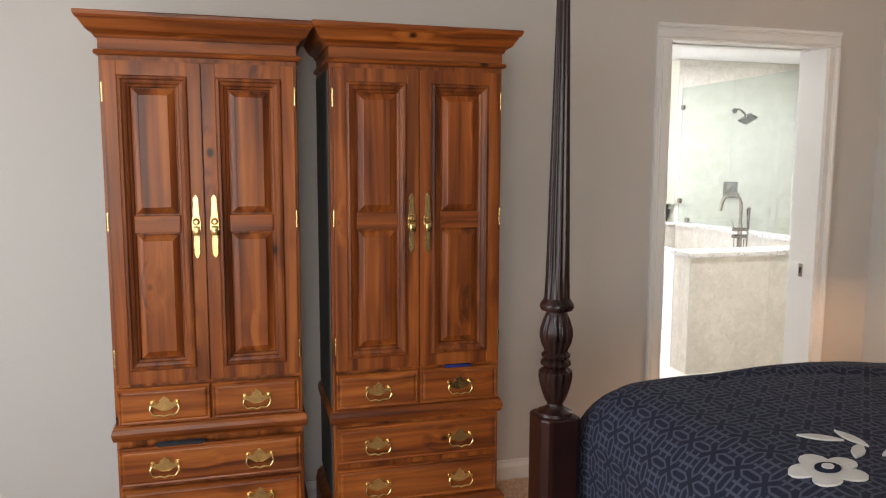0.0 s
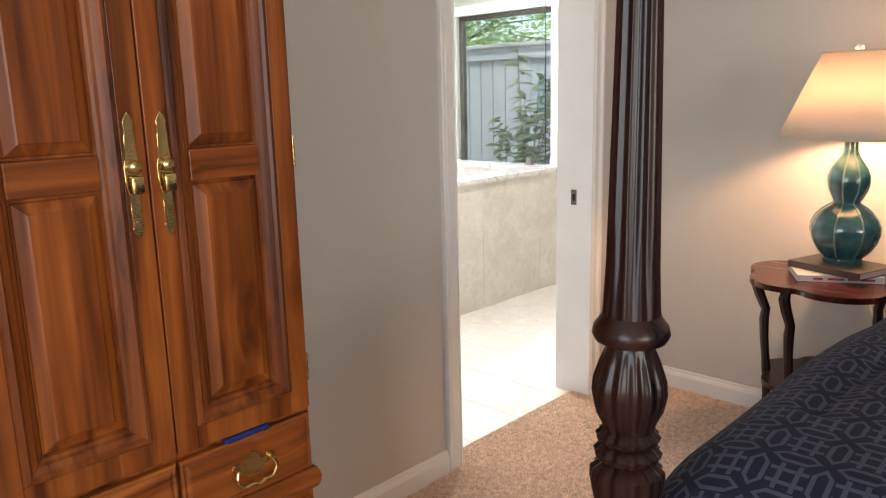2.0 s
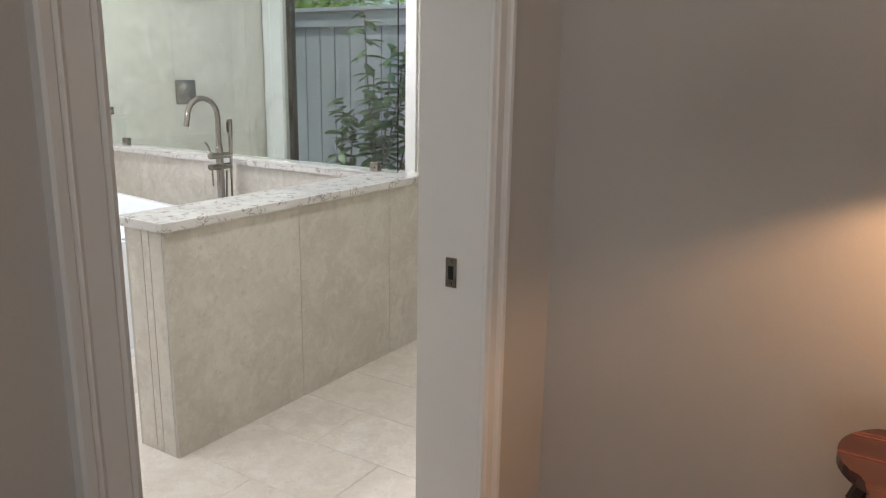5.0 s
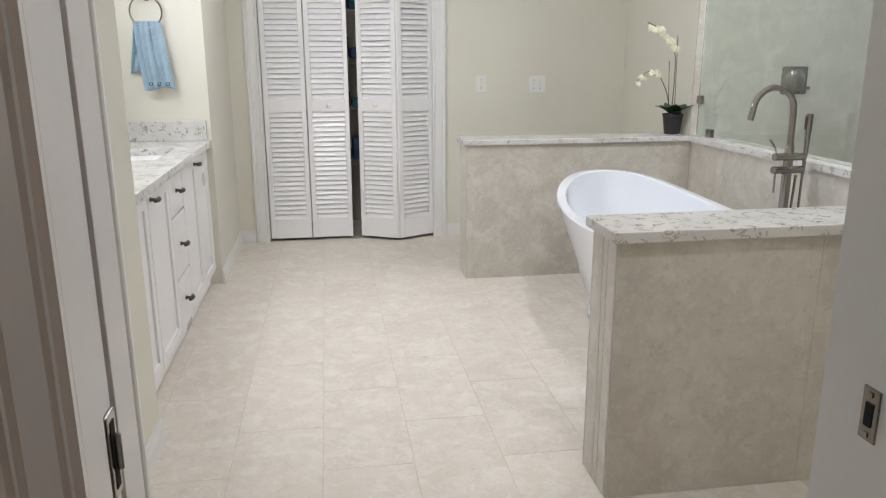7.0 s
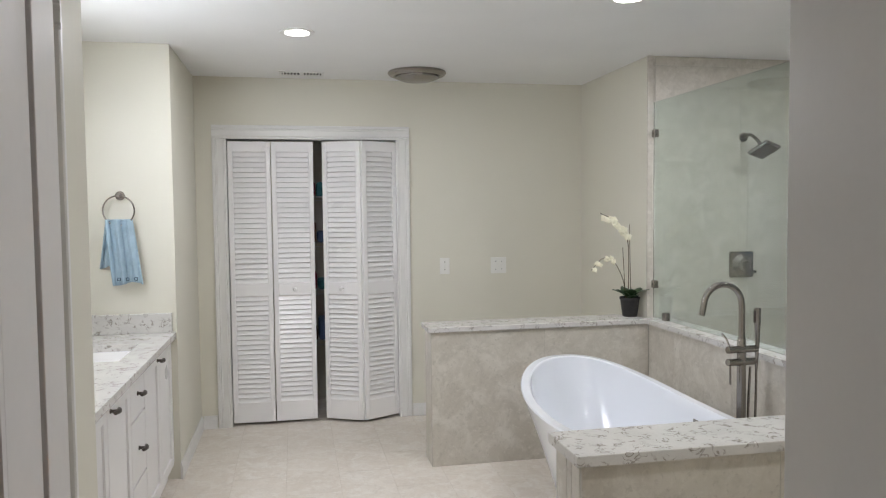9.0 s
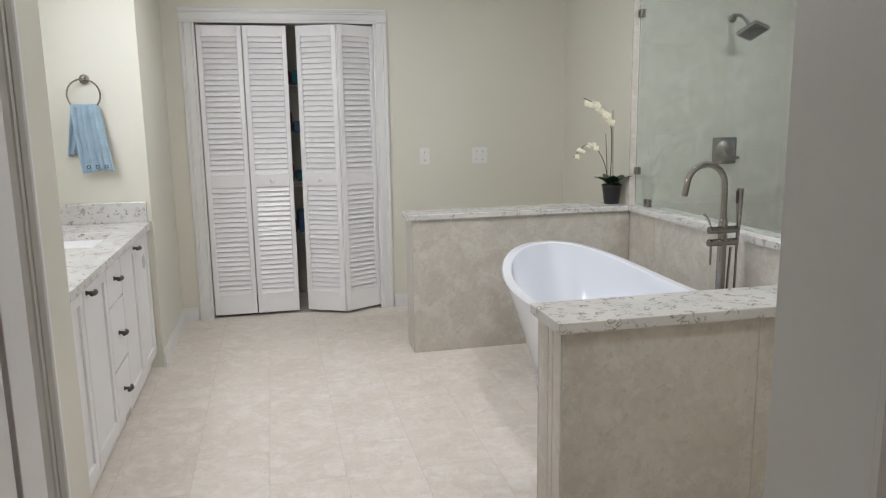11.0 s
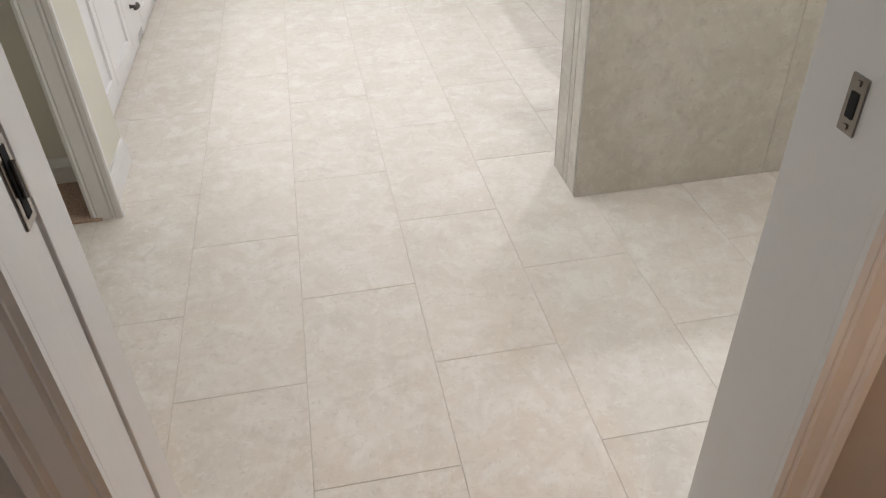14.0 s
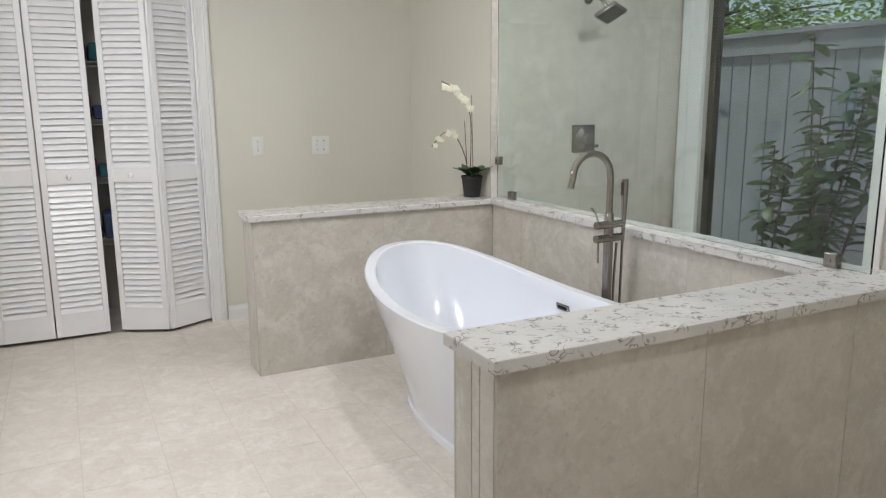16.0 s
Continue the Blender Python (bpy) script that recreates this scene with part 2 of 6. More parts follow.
M_PINE = wood("knotty_pine", (0.365, 0.108, 0.018), (0.225, 0.056, 0.0090), (0.080, 0.018, 0.004), 0.36)
M_PINE_X = wood("knotty_pine_across", (0.365, 0.108, 0.018), (0.225, 0.056, 0.0090), (0.080, 0.018, 0.004), 0.36, along=0)
M_PINE_D = wood("glazed_pine_moulding", (0.250, 0.070, 0.012), (0.165, 0.040, 0.007), (0.060, 0.014, 0.003), 0.38)
M_MAHOG = wood("dark_mahogany", (0.030, 0.008, 0.006), (0.018, 0.005, 0.004), (0.008, 0.003, 0.003), 0.28, knots=False, coat=0.1)
M_TABLE = wood("red_mahogany", (0.105, 0.024, 0.013), (0.066, 0.014, 0.008), (0.030, 0.007, 0.005), 0.22, along=1, knots=False)
M_BRASS = mat("aged_brass", (0.78, 0.56, 0.24), 0.24, 1.0, vary=0.15, scale=40, grain=200, bump=0.1)
M_STEEL = mat("brushed_nickel", (0.33, 0.305, 0.28), 0.24, 1.0, vary=0.012, scale=6, grain=300, bump=0.0)
M_DARKMETAL = mat("dark_bronze_metal", (0.10, 0.085, 0.075), 0.35, 0.8, vary=0.1, scale=30, grain=200, bump=0.05)
M_QUARTZ = quartz()
M_TUB = mat("white_acrylic", (0.80, 0.82, 0.86), 0.09, vary=0.01, scale=2, grain=10, bump=0.0, coat=0.5)
M_GLASS = clear("shower_glass", (0.76, 0.845, 0.815))
M_PANE = clear("window_glass", (0.97, 0.985, 0.985))
M_WHITE = mat("white_cabinet_paint", (0.84, 0.825, 0.82), 0.30, vary=0.015, scale=3, grain=80, bump=0.02)
M_BLACK = mat("black_gap", (0.012, 0.012, 0.012), 0.9, vary=0.1, scale=10, bump=0.0)


# ---- mesh helpers ----
def box(bm, x0, x1, y0, y1, z0, z1, bevel=0.0, m=None):
    v = [bm.verts.new(p) for p in ((x0, y0, z0), (x1, y0, z0), (x1, y1, z0), (x0, y1, z0), (x0, y0, z1), (x1, y0, z1), (x1, y1, z1), (x0, y1, z1))]
    f = [bm.faces.new([v[i] for i in q]) for q in ((0, 3, 2, 1), (4, 5, 6, 7), (0, 1, 5, 4), (1, 2, 6, 5), (2, 3, 7, 6), (3, 0, 4, 7))]
    if bevel:
        edges = list({e for q in f for e in q.edges})
        out = bmesh.ops.bevel(bm, geom=edges, offset=bevel, segments=2, affect="EDGES", profile=0.5)
        v = list({w for q in out["faces"] for w in q.verts} | {w for w in v if w.is_valid})
    if m is not None:
        bmesh.ops.transform(bm, matrix=m, verts=v)
    return v


def solid(*a, bevel=0.0, m=None):
    bm = bmesh.new()
    box(bm, *a, bevel=bevel, m=m)
    return bm


def lathe(bm, prof, cx=0.0, cy=0.0, seg=32, flute=0, deep=0.0, lo=0.0, hi=0.0, turn=0.0):
    """Turned shape from (radius, z) pairs; flutes of a given depth between two heights."""
    rings = []
    for r, z in prof:
        ring = []
        for i in range(seg):
            a = 2 * math.pi * i / seg + turn
            q = r
            if flute and lo <= z <= hi:
                q = r * (1 - deep * (0.5 + 0.5 * math.cos(flute * a)))
            ring.append(bm.verts.new((cx + q * math.cos(a), cy + q * math.sin(a), z)))
        rings.append(ring)
    for a, b in zip(rings, rings[1:]):
        for i in range(seg):
            j = (i + 1) % seg
            bm.faces.new((a[i], a[j], b[j], b[i]))
    bm.faces.new(list(reversed(rings[0])))
    bm.faces.new(rings[-1])
    return [v for r in rings for v in r]


def tube(bm, pts, r, seg=12, radii=None):
    """A round rod along a line of points."""
    pts = [Vector(p) for p in pts]
    rings, up = [], None
    for i, p in enumerate(pts):
        d = (pts[min(i + 1, len(pts) - 1)] - pts[max(i - 1, 0)]).normalized()
        if up is None:
            up = d.orthogonal().normalized()
        up = (up - d * up.dot(d)).normalized()
        side = d.cross(up)
        q = radii[i] if radii else r
        rings.append([bm.verts.new(p + q * (math.cos(2 * math.pi * k / seg) * up + math.sin(2 * math.pi * k / seg) * side)) for k in range(seg)])
    for a, b in zip(rings, rings[1:]):
        for k in range(seg):
            j = (k + 1) % seg
            bm.faces.new((a[k], a[j], b[j], b[k]))
    bm.faces.new(list(reversed(rings[0])))
    bm.faces.new(rings[-1])


def slab(bm, outline, z0, z1, bevel=0.0):
    """A plate of any outline, standing between two heights."""
    lo = [bm.verts.new((x, y, z0)) for x, y in outline]
    hi = [bm.verts.new((x, y, z1)) for x, y in outline]
    n = len(outline)
    fs = [bm.faces.new(list(reversed(lo))), bm.faces.new(hi)]
    fs += [bm.faces.new((lo[i], lo[(i + 1) % n], hi[(i + 1) % n], hi[i])) for i in range(n)]
    if bevel:
        es = list(fs[1].edges)
        bmesh.ops.bevel(bm, geom=es, offset=bevel, segments=2, affect="EDGES", profile=0.5)
    return lo + hi


def smooth_path(pts, n=8):
    """Catmull-Rom points through the given ones."""
    p = [Vector(q) for q in pts]
    p = [2 * p[0] - p[1]] + p + [2 * p[-1] - p[-2]]
    out = []
    for i in range(1, len(p) - 2):
        for k in range(n):
            t = k / n
            out.append(0.5 * (2 * p[i] + (p[i + 1] - p[i - 1]) * t + (2 * p[i - 1] - 5 * p[i] + 4 * p[i + 1] - p[i + 2]) * t * t + (3 * p[i] - p[i - 1] - 3 * p[i + 1] + p[i + 2]) * t ** 3))
    return out + [p[-2]]


def finish(bm, name, material, smooth=False):
    bmesh.ops.recalc_face_normals(bm, faces=bm.faces[:])
    me = bpy.data.meshes.new(name)
    bm.to_mesh(me)
    bm.free()
    me.materials.append(material)
    if smooth:
        me.shade_smooth()
        me.set_sharp_from_angle(angle=radians(38))
    return me


def part(name, bm, material, parent, label="", smooth=False, m=None):
    ob = new(name, finish(bm, name, material, smooth))
    ob.parent = parent
    if m is not None:
        ob.matrix_basis = m
    if label:
        ob["label"] = label
    return ob


def thing(name, label, category, group="", m=None):
    e = new(name)
    e.empty_display_size = 0.05
    if m is not None:
        e.matrix_basis = m
    return tagged(e, label, category, group)


def whole(name, bm, material, label, category, group="", smooth=False, m=None):
    ob = new(name, finish(bm, name, material, smooth))
    if m is not None:
        ob.matrix_basis = m
    return tagged(ob, label, category, group)


def setting(name, bm, material, label="", category="", smooth=False):
    return tagged(new(name, finish(bm, name, material, smooth)), label, category or name.split("_")[0], kind="structure")


# ---- floors and ceilings ----
bm = bmesh.new()
box(bm, BED_X0 - 0.1, BED_X1 + 0.15, BED_Y0 - 0.1, 3.835, -0.10, 0.0)
setting("floor_bedroom", bm, M_CARPET, "beige cut-pile bedroom carpet", "carpet")
bm = bmesh.new()
box(bm, 0.95, 2.10, 5.262, 5.60, -0.1, 0.006)
setting("floor_linen", bm, M_CARPET, "beige carpet in the small closet", "carpet")
bath_floor = setting("floor_bathroom", solid(0.95, BATH_X1 + 0.1, 3.835, 9.4, -0.10, -0.0014), M_GROUT, "beige tiled bathroom floor with thin grout lines", "floor")
setting("ceiling_bedroom", solid(BED_X0 - 0.1, BED_X1 + 0.15, BED_Y0 - 0.1, WALL_Y1 - 0.06, 2.6, 2.7), M_CEIL, "plain white bedroom ceiling")
setting("ceiling_bathroom", solid(0.9, BATH_X1 + 0.12, WALL_Y1 - 0.06, 9.5, CEIL, 2.7), M_CEIL, "plain white bathroom ceiling")


M_PILE = mat("carpet_yarn", (0.84, 0.65, 0.50), 1.0, vary=0.18, scale=60, grain=300, bump=0.0, dark=(0.58, 0.43, 0.32), spread=0.2, spec=0.1)


def carpet_pile(x0, x1, y0, y1, step):
    """Short leaning tufts of yarn, a little clumped."""
    rnd = random.Random(12)
    vs, fs = [], []
    for i in range(int((x1 - x0) / step)):
        for j in range(int((y1 - y0) / step)):
            x, y = x0 + (i + rnd.random()) * step, y0 + (j + rnd.random()) * step
            clump = noise.noise(Vector((x * 45, y * 45, 0.7)))
            h, w = 0.0058 + 0.0030 * clump + rnd.uniform(0, 0.0025), step * rnd.uniform(0.45, 0.75)
            lx, ly = 0.005 * noise.noise(Vector((x * 30, y * 30, 5))) + rnd.uniform(-0.002, 0.002), 0.005 * noise.noise(Vector((x * 30, y * 30, 9))) + rnd.uniform(-0.002, 0.002)
            a, k = rnd.uniform(0, 6.28), len(vs)
            for q in range(3):
                ca, sa = math.cos(a + q * 2.094), math.sin(a + q * 2.094)
                vs.append((x + w * ca, y + w * sa, -0.001))
            for q in range(3):
                ca, sa = math.cos(a + q * 2.094), math.sin(a + q * 2.094)
                vs.append((x + lx + 0.6 * w * ca, y + ly + 0.6 * w * sa, h))
            fs += [(k + 3, k + 4, k + 5)] + [(k + q, k + (q + 1) % 3, k + 3 + (q + 1) % 3, k + 3 + q) for q in range(3)]
    me = bpy.data.meshes.new("carpet_pile")
    me.from_pydata(vs, [], fs)
    me.materials.append(M_PILE)
    tagged(new("carpet_pile", me), "beige cut pile tufts of the bedroom carpet", "carpet", kind="stuff")


carpet_pile(1.56, BED_X1 - 0.016, 2.50, 3.832, 0.0062)


# ---- walls ----
def wall(name, spans, material, label):
    bm = bmesh.new()
    for s in spans:
        box(bm, *s)
    return setting(name, bm, material, label, "wall")


H = 2.6
mid_y = 3.815
# bedroom face and bathroom face of the wall with the pocket door, each half as thick as the wall
wall("wall_door_bedroom", [(BED_X0, DOOR_X0 - 0.02, WALL_Y0, WALL_Y0 + 0.045, 0, H), (DOOR_X1 + 0.02, BED_X1, WALL_Y0, mid_y, 0, H), (DOOR_X0 - 0.02, DOOR_X1 + 0.02, WALL_Y0, mid_y, DOOR_H + 0.02, H)], M_BEDWALL, "grey painted bedroom wall with a pocket doorway")
wall("wall_door_bathroom", [(1.0, DOOR_X0 - 0.02, WALL_Y1 - 0.035, WALL_Y1, 0, H), (DOOR_X1 + 0.02, BATH_X1, mid_y, WALL_Y1, 0, H), (DOOR_X0 - 0.02, DOOR_X1 + 0.02, mid_y, WALL_Y1, DOOR_H + 0.02, H)], M_BATHWALL, "cream painted bathroom wall with a pocket doorway")
wall("wall_bedroom_right", [(BED_X1, BED_X1 + 0.12, BED_Y0, WALL_Y0, 0, H)], M_BEDWALL, "grey painted bedroom wall beside the bed")
wall("wall_bedroom_left", [(BED_X0 - 0.12, BED_X0, BED_Y0, 0.9, 0, H), (BED_X0 - 0.12, BED_X0, 2.6, WALL_Y0 + 0.045, 0, H), (BED_X0 - 0.12, BED_X0, 0.9, 2.6, 0, 0.50), (BED_X0 - 0.12, BED_X0, 0.9, 2.6, 2.45, H)], M_BEDWALL, "grey painted bedroom wall with a window opening")
wall("wall_bedroom_back", [(BED_X0 - 0.12, -1.50, BED_Y0 - 0.12, BED_Y0, 0, H), (0.80, BED_X1 + 0.12, BED_Y0 - 0.12, BED_Y0, 0, H), (-1.50, 0.80, BED_Y0 - 0.12, BED_Y0, 0, 0.50), (-1.50, 0.80, BED_Y0 - 0.12, BED_Y0, 2.45, H)], M_BEDWALL, "grey painted bedroom wall with a window opening")
LIN_X0, LIN_X1, LIN_Y, LIN_H = 1.30, 2.066, 5.285, 2.06   # shallow carpeted closet beside the vanity
wall("wall_linen", [(0.9, LIN_X0 - 0.018, LIN_Y, LIN_Y + 0.11, 0, CEIL), (LIN_X1 + 0.018, BATH_X0, LIN_Y, VAN_Y0 - 0.1, 0, CEIL), (LIN_X0 - 0.018, LIN_X1 + 0.018, LIN_Y, LIN_Y + 0.11, LIN_H + 0.018, CEIL)], M_BATHWALL, "cream painted wall with a small closet doorway")
wall("wall_hall", [(0.9, 1.0, WALL_Y1, LIN_Y, 0, CEIL)], M_BATHWALL, "cream painted wall at the end of the entry")
wall("wall_vanity", [(VAN_BACK - 0.1, VAN_BACK, VAN_Y0, TOWEL_Y, 0, CEIL), (0.9, BATH_X0, VAN_Y0 - 0.1, VAN_Y0, 0, CEIL)], M_BATHWALL, "cream painted wall behind the vanity")
wall("wall_towel", [(VAN_BACK - 0.1, NOOK_X - 0.1, TOWEL_Y, TOWEL_Y + 0.1, 0, CEIL), (NOOK_X - 0.1, NOOK_X, TOWEL_Y, BATH_Y1, 0, CEIL)], M_BATHWALL, "cream painted wall returning beside the vanity")
CL_X0, CL_X1, CL_H = 2.305, 3.530, 2.09
wall("wall_closet", [(NOOK_X - 0.1, CL_X0 - 0.015, BATH_Y1, BATH_Y1 + 0.11, 0, CEIL), (CL_X1 + 0.015, SHOWER_X + 0.1, BATH_Y1, BATH_Y1 + 0.11, 0, CEIL), (CL_X0 - 0.015, CL_X1 + 0.015, BATH_Y1, BATH_Y1 + 0.11, CL_H + 0.015, CEIL)], M_BATHWALL, "cream painted wall with a closet opening")
wall("wall_tub_end", [(SHOWER_X, SHOWER_X + 0.1, SHOWER_Y + 0.012, BATH_Y1, 0, CEIL)], M_BATHWALL, "cream painted wall beside the shower")
wall("wall_shower_back", [(SHOWER_X + 0.1, BATH_X1 + 0.1, SHOWER_Y + 0.012, SHOWER_Y + 0.11, 0, CEIL)], M_WGROUT, "tiled back wall of the shower")
wall("wall_window", [(BATH_X1 + 0.012, BATH_X1 + 0.14, WALL_Y1, WIN_Y0, 0, CEIL), (BATH_X1 + 0.012, BATH_X1 + 0.14, WIN_Y1, SHOWER_Y + 0.012, 0, CEIL), (BATH_X1 + 0.012, BATH_X1 + 0.14, WIN_Y0, WIN_Y1, 0, WIN_Z0), (BATH_X1 + 0.012, BATH_X1 + 0.14, WIN_Y0, WIN_Y1, WIN_Z1, CEIL)], M_WGROUT, "tiled shower wall with a window opening")
wall("wall_closet_inside", [(CL_X0 - 0.3, CL_X0 - 0.2, BATH_Y1 + 0.11, 9.3, 0, CEIL), (CL_X1 + 0.2, CL_X1 + 0.3, BATH_Y1 + 0.11, 9.3, 0, CEIL), (CL_X0 - 0.3, CL_X1 + 0.3, 9.3, 9.4, 0, CEIL)], M_BATHWALL, "painted walls inside the closet")


def baseboard(x0, y0, x1, y1, nx, ny, h=0.095, d=0.014):
    """A moulded baseboard along a wall line, standing out by d towards (nx, ny)."""
    prof = [(0, 0), (d, 0), (d, h - 0.03), (d * 0.75, h - 0.018), (d * 0.55, h - 0.012), (d * 0.45, h), (0, h)]
    bm = bmesh.new()
    a = [bm.verts.new((x0 + nx * o, y0 + ny * o, z)) for o, z in prof]
    b = [bm.verts.new((x1 + nx * o, y1 + ny * o, z)) for o, z in prof]
    for i in range(len(prof)):
        j = (i + 1) % len(prof)
        bm.faces.new((a[i], a[j], b[j], b[i]))
    bm.faces.new(a), bm.faces.new(b)
    setting("baseboard", bm, M_TRIM, "white painted moulded baseboard", "baseboard")


baseboard(BED_X0, WALL_Y0, DOOR_X0 - 0.079, WALL_Y0, 0, -1)
baseboard(DOOR_X1 + 0.079, WALL_Y0, BED_X1, WALL_Y0, 0, -1)
baseboard(BED_X1, BED_Y0, BED_X1, WALL_Y0 - 0.014, -1, 0)
baseboard(BED_X0, BED_Y0, BED_X0, WALL_Y0 - 0.014, 1, 0)
baseboard(BATH_X0, LIN_Y + 0.001, BATH_X0, VAN_Y0 - 0.005, 1, 0)
baseboard(NOOK_X, TOWEL_Y - 0.012, NOOK_X, BATH_Y1, 1, 0)
baseboard(NOOK_X + 0.014, BATH_Y1, CL_X0 - 0.105, BATH_Y1, 0, -1)
baseboard(CL_X1 + 0.105, BATH_Y1, SHOWER_X, BATH_Y1, 0, -1)
baseboard(SHOWER_X, 7.70, SHOWER_X, BATH_Y1 - 0.014, -1, 0)
baseboard(0.95, VAN_Y0 - 0.1, BATH_X0 - 0.05, VAN_Y0 - 0.1, 0, -1)


def casing(bm, width, length, thick=0.016, m=None):
    """A fluted casing board from the origin up along z; its width lies along x, its face towards -y."""
    w = width
    prof = [(0, 0), (0, -thick * 0.55), (w * 0.10, -thick * 0.8), (w * 0.16, -thick * 0.55), (w * 0.22, -thick * 0.85), (w * 0.6, -thick * 0.75), (w * 0.68, -thick), (w * 0.74, -thick * 0.8), (w * 0.8, -thick * 1.15), (w * 0.95, -thick * 1.2), (w, -thick), (w, 0)]
    a = [bm.verts.new((x, y, 0)) for x, y in prof]
    b = [bm.verts.new((x, y, length)) for x, y in prof]
    n = len(prof)
    for i in range(n):
        bm.faces.new((a[i], a[(i + 1) % n], b[(i + 1) % n], b[i]))
    bm.faces.new(a), bm.faces.new(b)
    if m is not None:
        bmesh.ops.transform(bm, matrix=m, verts=a + b)


def door_trim(name, x0, x1, h, y, w, label, material=None):
    """Casings round an opening in a wall that faces -y."""
    bm = bmesh.new()
    casing(bm, w, h, m=Matrix.Translation((x1, y, 0)))
    casing(bm, w, h, m=Matrix.Translation((x0, y, 0)) @ Matrix.Diagonal((-1, 1, 1, 1)))
    casing(bm, w, x1 - x0 + 2 * w, m=Matrix.Translation((x0 - w, y, h)) @ pose(0, 0, 0, 0, 90, 0) @ Matrix.Diagonal((-1, 1, 1, 1)))
    return setting(name, bm, material or M_TRIM, label, "trim")


door_trim("trim_pocket_door", DOOR_X0, DOOR_X1, DOOR_H, WALL_Y0, 0.078, "white painted casing round the pocket doorway")
door_trim("trim_closet", CL_X0, CL_X1, CL_H, BATH_Y1, 0.098, "white painted casing round the closet opening")
# jambs of the pocket doorway: one board on the latch side, split boards with a slot on the pocket side
bm = bmesh.new()
box(bm, DOOR_X1, DOOR_X1 + 0.02, WALL_Y0, WALL_Y1 + 0.004, 0, DOOR_H + 0.02, 0.0015)
setting("trim_latch_jamb", bm, M_TRIM, "white painted latch-side door jamb", "door jamb")
bm = bmesh.new()
box(bm, DOOR_X0 - 0.02, DOOR_X0, WALL_Y0, 3.808, 0, DOOR_H + 0.02, 0.0015)
box(bm, DOOR_X0 - 0.02, DOOR_X0, 3.850, WALL_Y1 + 0.004, 0, DOOR_H + 0.02, 0.0015)
setting("trim_pocket_jamb", bm, M_TRIM, "white painted split jamb of the door pocket", "door jamb")
bm = bmesh.new()
box(bm, DOOR_X0, DOOR_X1, WALL_Y0, 3.808, DOOR_H, DOOR_H + 0.02)
box(bm, DOOR_X0, DOOR_X1, 3.850, WALL_Y1 + 0.004, DOOR_H, DOOR_H + 0.02)
setting("trim_head_jamb", bm, M_TRIM, "white painted head jamb with a door track slot", "door jamb")
# pocket door slid back into the wall, only its edge shows
door = thing("pocket_door", "white pocket door slid back into the wall", "door")
part("leaf", solid(DOOR_X0 - 0.86, DOOR_X0 - 0.003, 3.8115, 3.8445, 0.012, DOOR_H - 0.01, bevel=0.002), M_TRIM, door)
bm = bmesh.new()
box(bm, DOOR_X0 - 0.006, DOOR_X0 + 0.0005, 3.8135, 3.8440, 0.895, 0.990, 0.002)
pl = part("edge_pull", bm, M_STEEL, door, "nickel edge pull")
part("slot", solid(DOOR_X0 - 0.001, DOOR_X0 + 0.0012, 3.822, 3.835, 0.905, 0.980), M_BLACK, pl)
part("finger_latch", solid(DOOR_X0 - 0.001, DOOR_X0 + 0.008, 3.827, 3.831, 0.925, 0.965, bevel=0.001), M_STEEL, pl)
bm = bmesh.new()
box(bm, DOOR_X1 - 0.003, DOOR_X1 + 0.004, 3.813, 3.841, 0.884, 0.952, 0.001)
strike = whole("strike_plate", bm, M_STEEL, "small nickel strike plate on the white door jamb", "strike plate")
part("latch_hole", solid(DOOR_X1 - 0.0045, DOOR_X1 - 0.002, 3.821, 3.833, 0.903, 0.933), M_BLACK, strike, "dark latch hole")
part("screw", solid(DOOR_X1 - 0.0045, DOOR_X1 - 0.002, 3.824, 3.830, 0.941, 0.947), M_STEEL, strike)
part("screw", solid(DOOR_X1 - 0.0045, DOOR_X1 - 0.002, 3.824, 3.830, 0.889, 0.895), M_STEEL, strike)
# closet doorway beside the vanity: jambs and casing
bm = bmesh.new()
box(bm, LIN_X1, LIN_X1 + 0.018, LIN_Y - 0.002, LIN_Y + 0.112, 0, LIN_H + 0.018, 0.001)
box(bm, LIN_X0 - 0.018, LIN_X0, LIN_Y - 0.002, LIN_Y + 0.112, 0, LIN_H + 0.018, 0.001)
box(bm, LIN_X0, LIN_X1, LIN_Y - 0.002, LIN_Y + 0.112, LIN_H, LIN_H + 0.018)
setting("trim_linen_jamb", bm, M_TRIM, "white painted jamb of the small closet", "door jamb")
door_trim("trim_linen", LIN_X0, LIN_X1, LIN_H, LIN_Y, 0.098, "white painted fluted casing of the small closet doorway")
guide = thing("door_guide", "small nickel floor guide at the pocket door jamb", "door guide")
part("bracket", solid(DOOR_X0 - 0.001, DOOR_X0 + 0.014, 3.806, 3.812, 0.001, 0.030, bevel=0.001), M_STEEL, guide)
part("foot", solid(DOOR_X0 - 0.001, DOOR_X0 + 0.020, 3.806, 3.848, 0.0005, 0.004, bevel=0.001), M_STEEL, guide)


